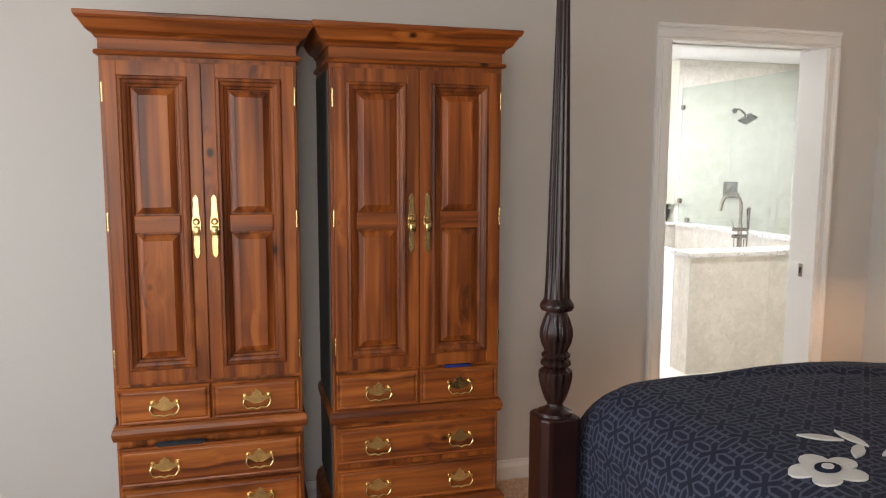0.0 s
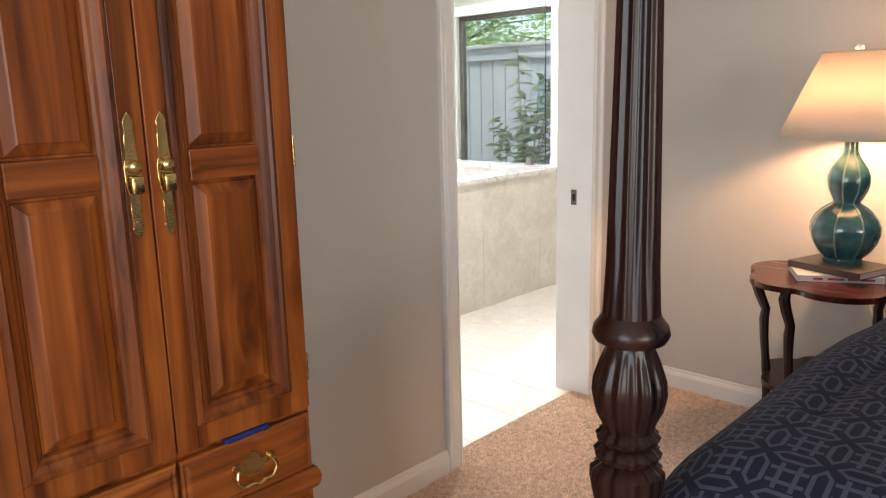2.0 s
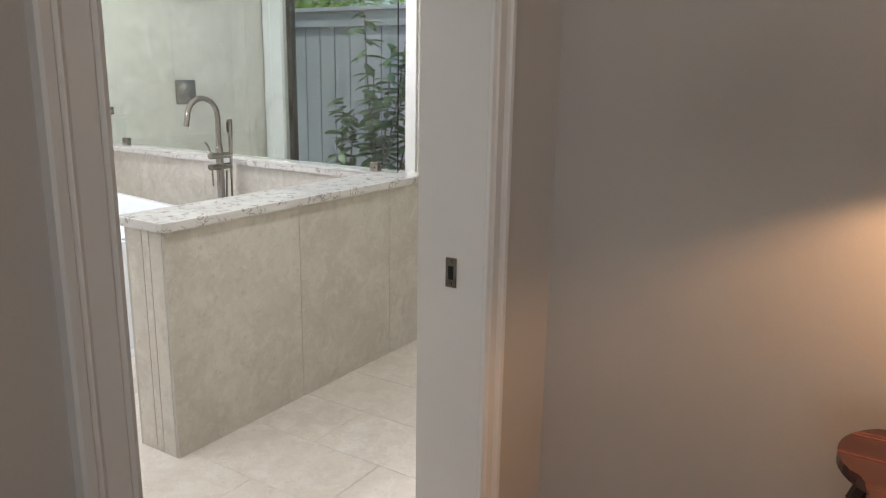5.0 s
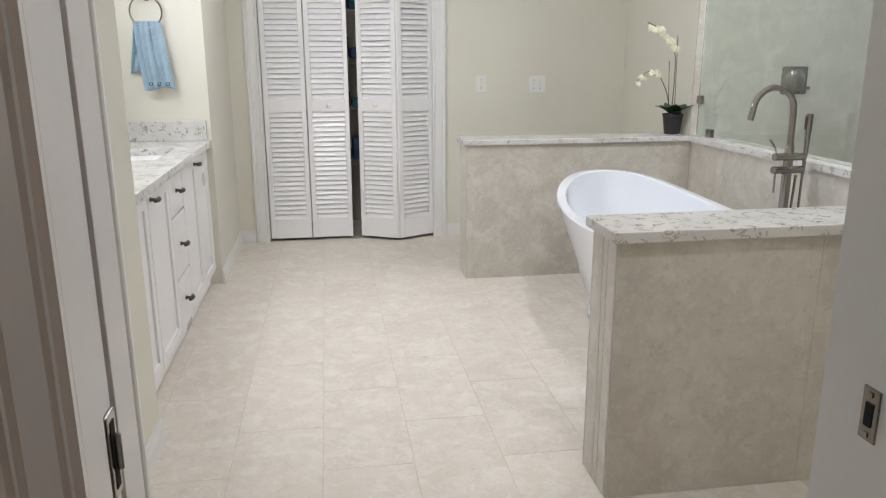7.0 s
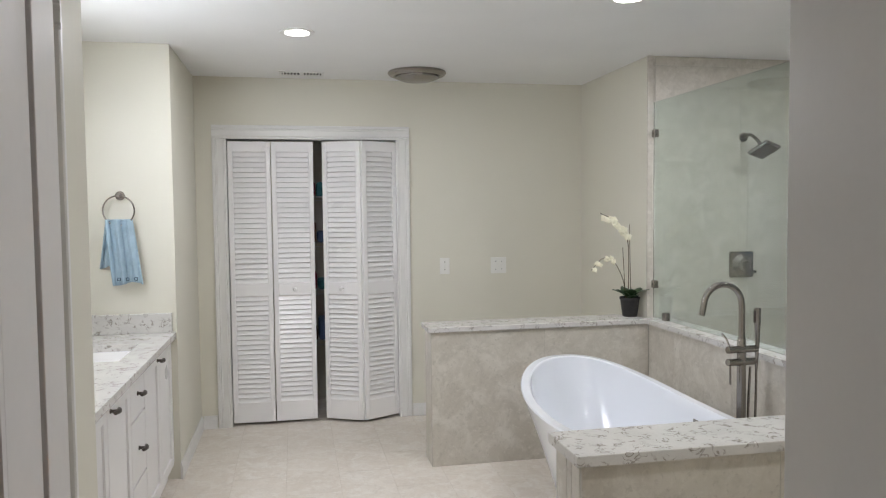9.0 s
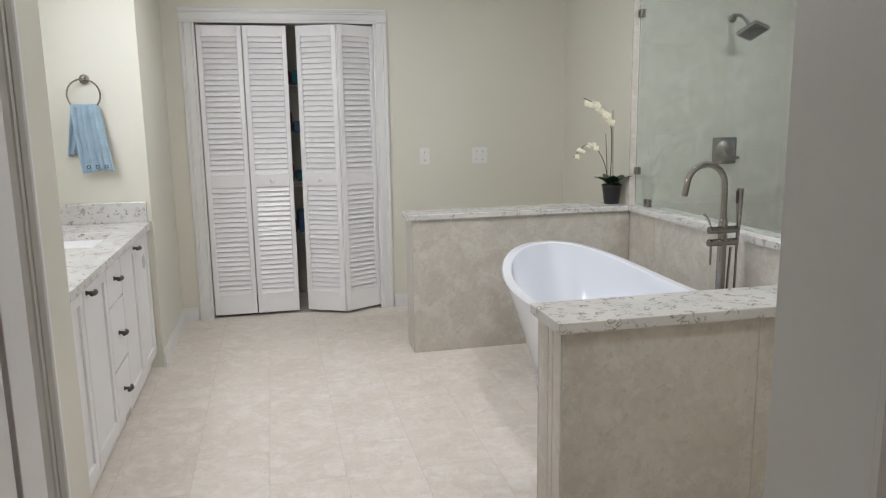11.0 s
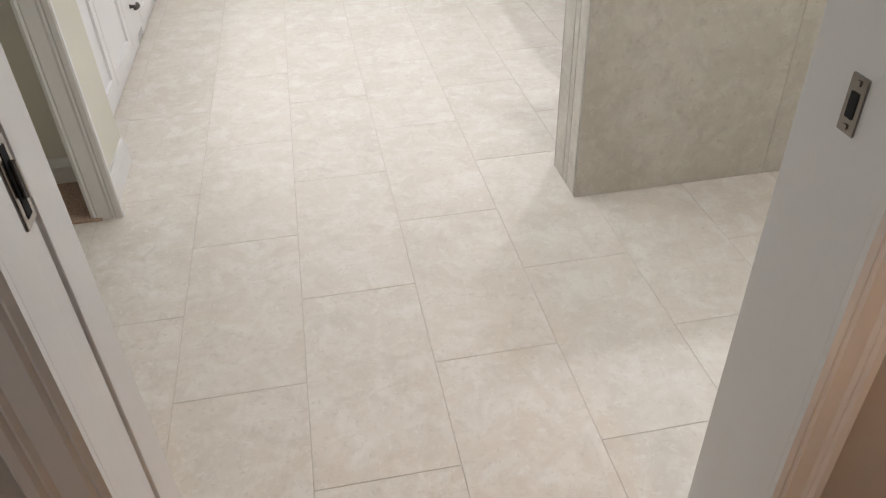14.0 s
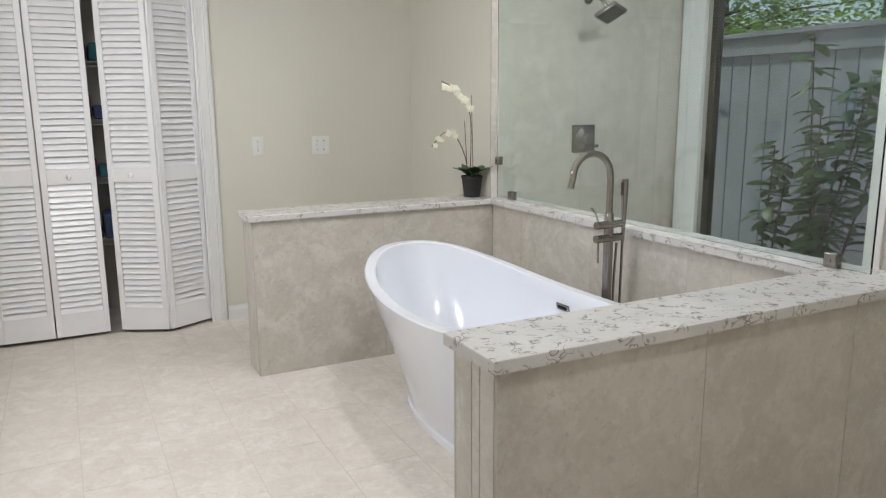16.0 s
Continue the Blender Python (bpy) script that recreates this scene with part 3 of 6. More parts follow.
# ---- bathroom: half walls, slabs, glass ----
def wall_tiles(parent, axis, at, u0, u1, z0, z1, face, cuts_u, cuts_z, thick=0.012, gap=0.0026):
    """Large tiles on a wall; axis 'x' for a wall at x=at (u is y), 'y' for one at y=at (u is x); face is +1 or -1."""
    us = [u0] + [c for c in cuts_u if u0 < c < u1] + [u1]
    zs = [z0] + [c for c in cuts_z if z0 < c < z1] + [z1]
    q = thick - 0.0015
    lo, hi = (at, at + q) if face > 0 else (at - q, at)
    part("grout", solid(*((lo, hi, u0 + 0.001, u1 - 0.001, z0, z1 - 0.001) if axis == "x" else (u0 + 0.001, u1 - 0.001, lo, hi, z0, z1 - 0.001))), M_WGROUT, parent)
    for a, b in zip(us, us[1:]):
        for c, d in zip(zs, zs[1:]):
            g = gap / 2
            lo, hi = (at, at + thick) if face > 0 else (at - thick, at)
            args = (lo, hi, a + g, b - g, c + g, d - g) if axis == "x" else (a + g, b - g, lo, hi, c + g, d - g)
            part("tile", solid(*args), M_WTILE, parent)


hw_front = setting("wall_half_front", solid(3.579, 5.118, 5.062, 5.248, 0, HW), M_WGROUT, "grey-beige tiled half wall in front of the tub", "half wall")
wall_tiles(hw_front, "y", 5.062, 3.567, 5.13, 0.0, HW, -1, (4.21, 4.82), ())
wall_tiles(hw_front, "y", 5.248, 3.567, 4.988, 0.0, HW, 1, (4.21, 4.82), ())
wall_tiles(hw_front, "x", 3.579, 5.062, 5.248, 0.0, HW, -1, (5.128, 5.166), (), gap=0.004)
wall_tiles(hw_front, "x", 5.118, 5.062, 5.248, 0.0, HW, 1, (), ())
hw_side = setting("wall_half_side", solid(5.0, 5.118, 5.262, SHOWER_Y, 0, HW), M_WGROUT, "grey-beige tiled half wall under the shower glass", "half wall")
wall_tiles(hw_side, "x", 5.0, 5.262, 7.458, 0.0, HW, -1, (5.9, 6.53, 7.14), ())
wall_tiles(hw_side, "x", 5.118, 5.262, SHOWER_Y, 0.0, HW, 1, (5.9, 6.53, 7.14), ())
hw_far = setting("wall_half_far", solid(3.582, SHOWER_X - 0.001, 7.470, 7.660, 0, HW), M_WGROUT, "grey-beige tiled half wall behind the tub", "half wall")
wall_tiles(hw_far, "y", 7.470, 3.570, 4.986, 0.0, HW, -1, (4.29,), ())
wall_tiles(hw_far, "y", 7.660, 3.570, 4.986, 0.0, HW, 1, (4.29,), ())
wall_tiles(hw_far, "x", 3.582, 7.470, 7.660, 0.0, HW, -1, (), ())
bm = bmesh.new()
slab(bm, [(3.548, 5.032), (5.150, 5.032), (5.150, 7.488), (4.968, 7.488), (4.968, 5.278), (3.548, 5.278)], HW, HW + 0.032, 0.004)
whole("quartz_ledge", bm, M_QUARTZ, "white quartz ledge with grey-brown flecks on the half walls", "ledge")
bm = bmesh.new()
box(bm, 3.55, 4.965, 7.438, 7.690, HW, HW + 0.032, 0.004)
whole("quartz_ledge", bm, M_QUARTZ, "white quartz ledge with grey flecks behind the tub", "ledge")
LEDGE = HW + 0.032

glass = thing("shower_glass_panel", "tall clear frameless glass panel standing on the quartz ledge", "shower screen")
g = part("pane", solid(5.036, 5.046, 5.160, 7.492, LEDGE + 0.003, 2.235, bevel=0.001), M_GLASS, glass, "clear greenish glass pane")
g.visible_shadow = False


def glass_clip(y, z, upright=False):
    bm = bmesh.new()
    if upright:
        box(bm, 5.022, 5.060, y - 0.022, y + 0.022, z - 0.024, z + 0.024, 0.003)
    else:
        box(bm, 5.022, 5.060, y - 0.024, y + 0.024, z, z + 0.05, 0.003)
    c = part("clip", bm, M_STEEL, glass, "brushed nickel glass clip")
    bm = bmesh.new()
    lathe(bm, [(0.006, 0), (0.006, 0.003), (0.004, 0.004)], seg=10)
    part("screw", bm, M_STEEL, c, m=Matrix.Translation((5.022, y, z + (0 if upright else 0.025))) @ pose(0, 0, 0, 0, -90, 0))


glass_clip(5.297, LEDGE), glass_clip(7.326, LEDGE)
glass_clip(7.478, 1.075, True), glass_clip(7.478, 2.037, True)

# shower walls
sb = bpy.data.objects["wall_shower_back"]
wall_tiles(sb, "y", SHOWER_Y + 0.012, SHOWER_X + 0.001, BATH_X1, 0, CEIL, -1, (5.05, 5.66, 6.27), (0.62, 1.24, 1.86, 2.47))
sw = bpy.data.objects["wall_window"]
ZC = (0.62, 1.24, 1.86, 2.47)
wall_tiles(sw, "x", BATH_X1 + 0.012, 4.3, WIN_Y0 - 0.09, 0, CEIL, -1, (4.9, 5.5), ZC)
wall_tiles(sw, "x", BATH_X1 + 0.012, WIN_Y0 - 0.09, SHOWER_Y - 0.001, WIN_Z1 + 0.09, CEIL, -1, (6.4, 7.0), ())
wall_tiles(sw, "x", BATH_X1 + 0.012, WIN_Y0 - 0.09, SHOWER_Y - 0.001, 0, WIN_Z0 - 0.09, -1, (6.4, 7.0), ())
wall_tiles(sw, "x", BATH_X1 + 0.012, WIN_Y1 + 0.19, SHOWER_Y - 0.001, WIN_Z0 - 0.09, WIN_Z1 + 0.09, -1, (), ZC)
setting("trim_tile_edge", solid(SHOWER_X - 0.006, SHOWER_X + 0.03, SHOWER_Y - 0.008, SHOWER_Y + 0.006, LEDGE, CEIL, bevel=0.002), M_WTILE, "grey tile edge strip at the shower corner", "trim")
setting("shower_curb", solid(5.135, BATH_X1 - 0.001, 5.07, 5.22, -0.002, 0.11, bevel=0.004), M_QUARTZ, "low white quartz shower curb", "curb")
bm = bmesh.new()
box(bm, BATH_X1 - 0.022, BATH_X1 - 0.001, 5.60, 5.68, 0.0, 2.2, 0.003)
setting("trim_shower", bm, M_TRIM, "narrow white vertical trim on the shower wall", "trim")

# window in the shower wall
win = tagged(new("window_1"), "tall fixed window with a white casing and dark frame", "window", kind="structure")
bm = bmesh.new()
X = BATH_X1
box(bm, X - 0.018, X + 0.012, WIN_Y1, WIN_Y1 + 0.19, WIN_Z0 - 0.09, WIN_Z1 + 0.09, 0.003)
box(bm, X - 0.024, X - 0.018, WIN_Y1 + 0.11, WIN_Y1 + 0.18, WIN_Z0 - 0.09, WIN_Z1 + 0.09, 0.002)
box(bm, X - 0.018, X + 0.012, WIN_Y0 - 0.09, WIN_Y0, WIN_Z0 - 0.09, WIN_Z1 + 0.09, 0.003)
box(bm, X - 0.018, X + 0.012, WIN_Y0, WIN_Y1, WIN_Z1, WIN_Z1 + 0.09, 0.003)
part("window_casing", bm, M_TRIM, win, "white painted window casing")
part("window_sill", solid(X - 0.04, X + 0.06, WIN_Y0 - 0.09, WIN_Y1 + 0.09, WIN_Z0 - 0.03, WIN_Z0, bevel=0.004), M_QUARTZ, win, "white quartz sill")
bm = bmesh.new()
for y0, y1, z0, z1 in ((WIN_Y0, WIN_Y0 + 0.035, WIN_Z0, WIN_Z1), (WIN_Y1 - 0.05, WIN_Y1, WIN_Z0, WIN_Z1), (WIN_Y0 + 0.035, WIN_Y1 - 0.05, WIN_Z1 - 0.05, WIN_Z1), (WIN_Y0 + 0.035, WIN_Y1 - 0.05, WIN_Z0, WIN_Z0 + 0.04)):
    box(bm, X + 0.045, X + 0.10, y0, y1, z0, z1, 0.003)
part("window_frame", bm, M_DARKMETAL, win, "dark bronze window frame")
p = part("pane", solid(X + 0.066, X + 0.072, WIN_Y0 + 0.03, WIN_Y1 - 0.045, WIN_Z0 + 0.035, WIN_Z1 - 0.045), M_PANE, win, "clear window glass")
p.visible_shadow = False

# shower head and valve
head = thing("wall_shower", "brushed nickel square rain shower head on a bent arm", "shower head")
SX = 5.70
bm = bmesh.new()
tube(bm, smooth_path([(SX - 0.02, SHOWER_Y, 2.02), (SX - 0.02, SHOWER_Y - 0.07, 2.03), (SX - 0.015, SHOWER_Y - 0.13, 2.0), (SX, SHOWER_Y - 0.16, 1.955)]), 0.011)
part("arm", bm, M_STEEL, head, smooth=True)
bm = bmesh.new()
lathe(bm, [(0.030, 0), (0.030, 0.008), (0.018, 0.012)], seg=24)
part("flange", bm, M_STEEL, head, smooth=True, m=Matrix.Translation((SX - 0.02, SHOWER_Y, 2.02)) @ pose(0, 0, 0, 90, 0, 0))
bm = bmesh.new()
tilt = Matrix.Translation((SX + 0.01, SHOWER_Y - 0.18, 1.925)) @ pose(0, 0, 0, -28, 12, 20)
box(bm, -0.075, 0.075, -0.075, 0.075, -0.012, 0.012, 0.01)
lathe(bm, [(0.05, 0.012), (0.034, 0.03), (0.016, 0.045)], seg=20)
hp = part("head", bm, M_STEEL, head, smooth=True, m=tilt)
part("spray_face", solid(-0.066, 0.066, -0.066, 0.066, -0.015, -0.0115, bevel=0.001), M_DARKMETAL, hp, "grey nozzle plate")
valve = thing("shower_valve", "square brushed nickel shower valve plate with a lever", "shower valve")
VX, VZ = 5.67, 1.185
bm = bmesh.new()
box(bm, VX - 0.085, VX + 0.085, SHOWER_Y - 0.012, SHOWER_Y, VZ - 0.085, VZ + 0.085, 0.011)
part("plate", bm, M_STEEL, valve, smooth=True)
bm = bmesh.new()
lathe(bm, [(0.070, 0), (0.068, 0.008), (0.056, 0.016), (0.038, 0.026), (0.034, 0.052), (0.028, 0.058)], seg=28)
part("hub", bm, M_STEEL, valve, smooth=True, m=Matrix.Translation((VX, SHOWER_Y - 0.012, VZ)) @ pose(0, 0, 0, 90, 0, 0))
part("lever", solid(VX - 0.012, VX + 0.075, SHOWER_Y - 0.066, SHOWER_Y - 0.054, VZ - 0.055, VZ - 0.035, bevel=0.004), M_STEEL, valve)


# ---- freestanding tub ----
def tub():
    t = thing("freestanding_bathtub", "glossy white oval freestanding bathtub on the tiled floor", "bathtub")
    cx, cy, hw, hl = 4.32, 6.36, 0.43, 0.87
    seg = 72

    def ring(bm, fw, fl, z, lift=0.0, shift=0.0):
        vs = []
        for i in range(seg):
            a = 2 * math.pi * i / seg
            s, c = math.sin(a), math.cos(a)
            e = 0.88
            px, py = math.copysign(abs(c) ** e, c), math.copysign(abs(s) ** e, s)
            vs.append(bm.verts.new((cx + hw * fw * px, cy + shift + hl * fl * py, z + lift * py * py * (1.0 if py > 0 else 0.75))))
        return vs

    def skin(bm, rings):
        for a, b in zip(rings, rings[1:]):
            for i in range(seg):
                j = (i + 1) % seg
                bm.faces.new((a[i], a[j], b[j], b[i]))

    bm = bmesh.new()
    out = [ring(bm, 0.625, 0.665, 0.0), ring(bm, 0.63, 0.67, 0.03), ring(bm, 0.605, 0.65, 0.036)]
    for k in range(1, 13):
        u = k / 12
        f = 0.605 + 0.395 * (u ** 1.15)
        out.append(ring(bm, f, f + 0.045 * (1 - u), 0.036 + (0.575 - 0.036) * u, 0.11 * u * u))
    out += [ring(bm, 1.005, 1.003, 0.583, 0.11), ring(bm, 0.995, 0.995, 0.590, 0.11), ring(bm, 0.90, 0.945, 0.590, 0.11), ring(bm, 0.885, 0.935, 0.583, 0.11)]
    for k in range(1, 12):
        u = k / 11
        f = 1 - 0.32 * u ** 1.6
        out.append(ring(bm, 0.88 * f, 0.93 * f, 0.575 - 0.44 * u, 0.11 * (1 - u) ** 1.5))
    out += [ring(bm, 0.52, 0.56, 0.115), ring(bm, 0.2, 0.22, 0.108)]
    skin(bm, out)
    bm.faces.new(out[-1]), bm.faces.new(list(reversed(out[0])))
    part("shell", bm, M_TUB, t, smooth=True)
    bm = bmesh.new()
    box(bm, -0.045, 0.045, -0.006, 0.004, -0.016, 0.016, 0.003)
    ov = part("overflow", bm, M_STEEL, t, "chrome overflow slot", m=Matrix.Translation((4.684, 6.33, 0.508)) @ pose(0, 0, 0, 0, 0, 90) @ pose(0, 0, 0, -14, 0, 0))
    part("slot", solid(-0.032, 0.032, 0.003, 0.006, -0.006, 0.008), M_BLACK, ov, "dark slot")
    bm = bmesh.new()
    lathe(bm, [(0.035, 0.105), (0.035, 0.113), (0.02, 0.116)], cx, cy, seg=24)
    part("drain", bm, M_STEEL, t, "chrome drain", smooth=True)


tub()


def tub_filler():
    f = thing("tub_filler", "brushed nickel floor-standing tub filler with a hand shower", "faucet")
    x, y = 4.85, 6.235
    bm = bmesh.new()
    lathe(bm, [(0.055, 0), (0.055, 0.008), (0.03, 0.014)], x, y)
    part("base_flange", bm, M_STEEL, f, smooth=True)
    bm = bmesh.new()
    lathe(bm, [(0.021, 0.01), (0.021, 0.91), (0.019, 0.935), (0.0165, 0.94)], x, y, 24)
    part("column", bm, M_STEEL, f, smooth=True)
    bm = bmesh.new()
    arc = [(x, y, 0.93), (x, y, 1.08)]
    r = 0.098
    for k in range(1, 13):
        a = math.pi * k / 12
        arc.append((x - r + r * math.cos(a), y + 0.006 * k / 12, 1.10 + r * math.sin(a)))
    arc.append((x - 2 * r - 0.008, y + 0.01, 1.055))
    tube(bm, arc, 0.0145, 16)
    part("spout", bm, M_STEEL, f, smooth=True)
    for z, n in ((0.885, "mixer_bar"), (0.825, "diverter_bar")):
        bm = bmesh.new()
        tube(bm, [(x - 0.085, y - 0.02, z + 0.005), (x - 0.07, y - 0.018, z + 0.004), (x + 0.07, y + 0.005, z), (x + (0.085 if n == "mixer_bar" else 0.03), y + 0.006, z)], 0.017, 16)
        b = part(n, bm, M_STEEL, f, smooth=True)
        bm = bmesh.new()
        if n == "mixer_bar":
            tube(bm, [(x - 0.072, y - 0.02, z + 0.01), (x - 0.10, y - 0.03, z + 0.06), (x - 0.125, y - 0.035, z + 0.085)], 0.005, 8)
        else:
            tube(bm, [(x - 0.072, y - 0.02, z - 0.01), (x - 0.072, y - 0.022, z - 0.10)], 0.005, 8)
        part("lever", bm, M_STEEL, b, smooth=True)
    bm = bmesh.new()
    wx, wy = x + 0.084, y + 0.002
    tube(bm, [(wx - 0.004, wy, 0.79), (wx, wy, 0.90), (wx, wy, 1.00), (wx, wy, 1.005), (wx, wy, 1.08)], 0.0, 14, radii=[0.007, 0.010, 0.0135, 0.015, 0.015])
    wand = part("hand_shower", bm, M_STEEL, f, "nickel hand shower wand", smooth=True)
    part("spray_strip", solid(wx - 0.017, wx - 0.012, wy - 0.008, wy + 0.008, 1.01, 1.068, bevel=0.001), M_DARKMETAL, wand)
    bm = bmesh.new()
    tube(bm, smooth_path([(wx - 0.004, wy, 0.80), (wx - 0.008, wy - 0.003, 0.6), (wx - 0.02, wy - 0.01, 0.36), (wx - 0.035, wy - 0.012, 0.28), (wx - 0.05, wy - 0.008, 0.36), (wx - 0.045, wy, 0.6), (wx - 0.038, y, 0.80)]), 0.006, 8)
    part("hose", bm, M_STEEL, f, "nickel shower hose", smooth=True)


tub_filler()


# ---- orchid ----
M_POT = mat("dark_pot", (0.022, 0.020, 0.020), 0.5, vary=0.1, scale=20, bump=0.05)
M_LEAF = mat("orchid_leaf", (0.035, 0.075, 0.028), 0.35, vary=0.2, scale=25, grain=90, bump=0.05)
M_STEM = mat("orchid_stem", (0.085, 0.062, 0.025), 0.6, vary=0.2, scale=30, bump=0.05)
M_PETAL = mat("orchid_petal", (0.76, 0.72, 0.55), 0.6, vary=0.08, scale=40, grain=120, bump=0.05)
M_SOIL = mat("bark_soil", (0.05, 0.035, 0.02), 0.95, vary=0.3, scale=60, grain=200, bump=0.5)


def leaf_blade(bm, m, length, width, curl=0.25, n=6):
    """A pointed leaf along +x, arching down; thin but closed."""
    top, low = [], []
    for i in range(n + 1):
        u = i / n
        w = width * (math.sin(math.pi * min(1, u * 0.92 + 0.06))) ** 0.8
        z = -curl * length * u * u
        top.append([bm.verts.new(m @ Vector((length * u, s * w / 2, z + (0.08 * width if s else 0) * -1 + 0.0))) for s in (-1, 0, 1)])
        low.append([bm.verts.new(m @ Vector((length * u, s * w / 2, z - 0.0012 - (0.08 * width if s else 0) * 1))) for s in (-1, 0, 1)])
    for r, flip in ((top, 0), (low, 1)):
        for a, b in zip(r, r[1:]):
            for k in (0, 1):
                q = (a[k], a[k + 1], b[k + 1], b[k])
                bm.faces.new(q[::-1] if flip else q)
    for i in range(n):
        bm.faces.new((top[i][0], low[i][0], low[i + 1][0], top[i + 1][0]))
        bm.faces.new((top[i][2], top[i + 1][2], low[i + 1][2], low[i][2]))


def orchid():
    o = thing("potted_orchid", "white orchid in a small black pot on the quartz ledge", "potted plant")
    x, y, z = 4.918, 7.585, LEDGE + 0.0005
    bm = bmesh.new()
    lathe(bm, [(0.046, z), (0.048, z + 0.004), (0.062, z + 0.112), (0.066, z + 0.114), (0.066, z + 0.126), (0.060, z + 0.126), (0.058, z + 0.108), (0.01, z + 0.108)], x, y, 28)
    part("pot", bm, M_POT, o, "matt black plant pot", smooth=True)
    bm = bmesh.new()
    lathe(bm, [(0.058, z + 0.105), (0.057, z + 0.115), (0.02, z + 0.119)], x, y, 20)
    part("soil", bm, M_SOIL, o)
    rnd = random.Random(4)
    for a, L, w in ((200, 0.115, 0.078), (250, 0.12, 0.080), (310, 0.13, 0.078), (10, 0.13, 0.072), (95, 0.11, 0.07), (150, 0.11, 0.072), (275, 0.09, 0.07)):
        bm = bmesh.new()
        leaf_blade(bm, Matrix.Translation((x, y, z + 0.12)) @ pose(0, 0, 0, 0, -52 + rnd.uniform(-10, 12), a), L, w, 0.5)
        part("leaf", bm, M_LEAF, o, "dark green leaf", smooth=True)
    spikes = [[(x - 0.012, y, z + 0.12), (x - 0.012, y - 0.01, z + 0.34), (x - 0.025, y - 0.015, z + 0.50), (x - 0.10, y - 0.03, z + 0.615), (x - 0.225, y - 0.05, z + 0.675)],
              [(x - 0.025, y, z + 0.12), (x - 0.055, y - 0.01, z + 0.25), (x - 0.12, y - 0.02, z + 0.36), (x - 0.20, y - 0.03, z + 0.385), (x - 0.285, y - 0.04, z + 0.310)]]
    for k, pts in enumerate(spikes):
        path = smooth_path(pts, 10)
        bm = bmesh.new()
        tube(bm, path, 0.0028, 7)
        stem = part("flower_stem", bm, M_STEM, o, "thin brown flower stem", smooth=True)
        for i, q in enumerate(path[(22 if k == 0 else 20):-2:2 if k == 0 else 3]):
            bm = bmesh.new()
            c = q + Vector((rnd.uniform(-0.012, 0.012), -0.012, rnd.uniform(-0.028, 0.006)))
            spin = rnd.uniform(0, 70)
            for j in range(5):
                mm = Matrix.Translation(c) @ pose(0, 0, 0, 65 + rnd.uniform(-20, 20), 0, rnd.uniform(-25, 25)) @ pose(0, 0, 0, 0, 0, spin + j * 72)
                leaf_blade(bm, mm, 0.030 if k == 0 else 0.022, 0.026 if k == 0 else 0.018, 0.2, 4)
            part("flower", bm, M_PETAL, stem, "cream white orchid flower")
    bm = bmesh.new()
    tube(bm, [(x + 0.008, y, z + 0.12), (x - 0.004, y, z + 0.6)], 0.0022, 6)
    part("stake", bm, M_STEM, o, "thin support stake")
    bm = bmesh.new()
    tube(bm, [(x - 0.03, y, z + 0.12), (x - 0.05, y, z + 0.45)], 0.0022, 6)
    part("stake", bm, M_STEM, o, "thin support stake")


orchid()


# ---- switches, ceiling things ----
M_PLATE = mat("switch_plastic", (0.80, 0.79, 0.75), 0.35, vary=0.01, scale=10, bump=0.0)


def switch(x, z, wide):
    s = thing("light_switch", ("white double switch plate" if wide else "white single switch plate") + " on the cream wall", "light switch", "light switches by the closet")
    w = 0.062 if wide else 0.038
    part("plate", solid(x - w, x + w, BATH_Y1 - 0.006, BATH_Y1 - 0.0005, z - 0.062, z + 0.062, bevel=0.003), M_PLATE, s)
    for c in ((x - 0.023, x + 0.023) if wide else (x,)):
        part("toggle", solid(c - 0.006, c + 0.006, BATH_Y1 - 0.018, BATH_Y1 - 0.004, z - 0.012, z + 0.012, bevel=0.002), M_PLATE, s)
        for q in (-0.03, 0.03):
            part("screw", solid(c - 0.003, c + 0.003, BATH_Y1 - 0.0075, BATH_Y1 - 0.005, z + q - 0.003, z + q + 0.003), M_STEEL, s)


switch(3.892, 1.14, False), switch(4.316, 1.135, True)
M_LAMP = glow("lamp_lens", (1.0, 0.97, 0.9), 9)
# includes the unseen can added for the half wall
for cx, cy in CANS:
    c = thing("recessed_light", "round white recessed ceiling light, switched on", "ceiling light", "recessed lights")
    bm = bmesh.new()
    lathe(bm, [(0.066, CEIL - 0.006), (0.092, CEIL - 0.006), (0.094, CEIL - 0.002), (0.094, CEIL - 0.0003), (0.066, CEIL - 0.0003)], cx, cy, 36)
    part("trim_ring", bm, M_TRIM, c, smooth=True)
    bm = bmesh.new()
    lathe(bm, [(0.060, CEIL - 0.0095), (0.065, CEIL - 0.0085), (0.065, CEIL - 0.0062)], cx, cy, 32)
    part("lens", bm, M_LAMP, c, "glowing white lens")
fan = thing("exhaust_fan", "round brushed metal exhaust fan cover on the ceiling", "exhaust fan")
bm = bmesh.new()
lathe(bm, [(0.20, CEIL - 0.0005), (0.205, CEIL - 0.012), (0.19, CEIL - 0.028), (0.165, CEIL - 0.034), (0.155, CEIL - 0.024)], 3.635, 8.25, 48)
part("rim", bm, M_STEEL, fan, smooth=True)
bm = bmesh.new()
lathe(bm, [(0.150, CEIL - 0.022), (0.148, CEIL - 0.046), (0.10, CEIL - 0.064), (0.03, CEIL - 0.072)], 3.635, 8.25, 48)
part("cover", bm, M_STEEL, fan, "domed metal cover", smooth=True)
vent = thing("ceiling_vent", "small white louvred ceiling air vent", "air vent")
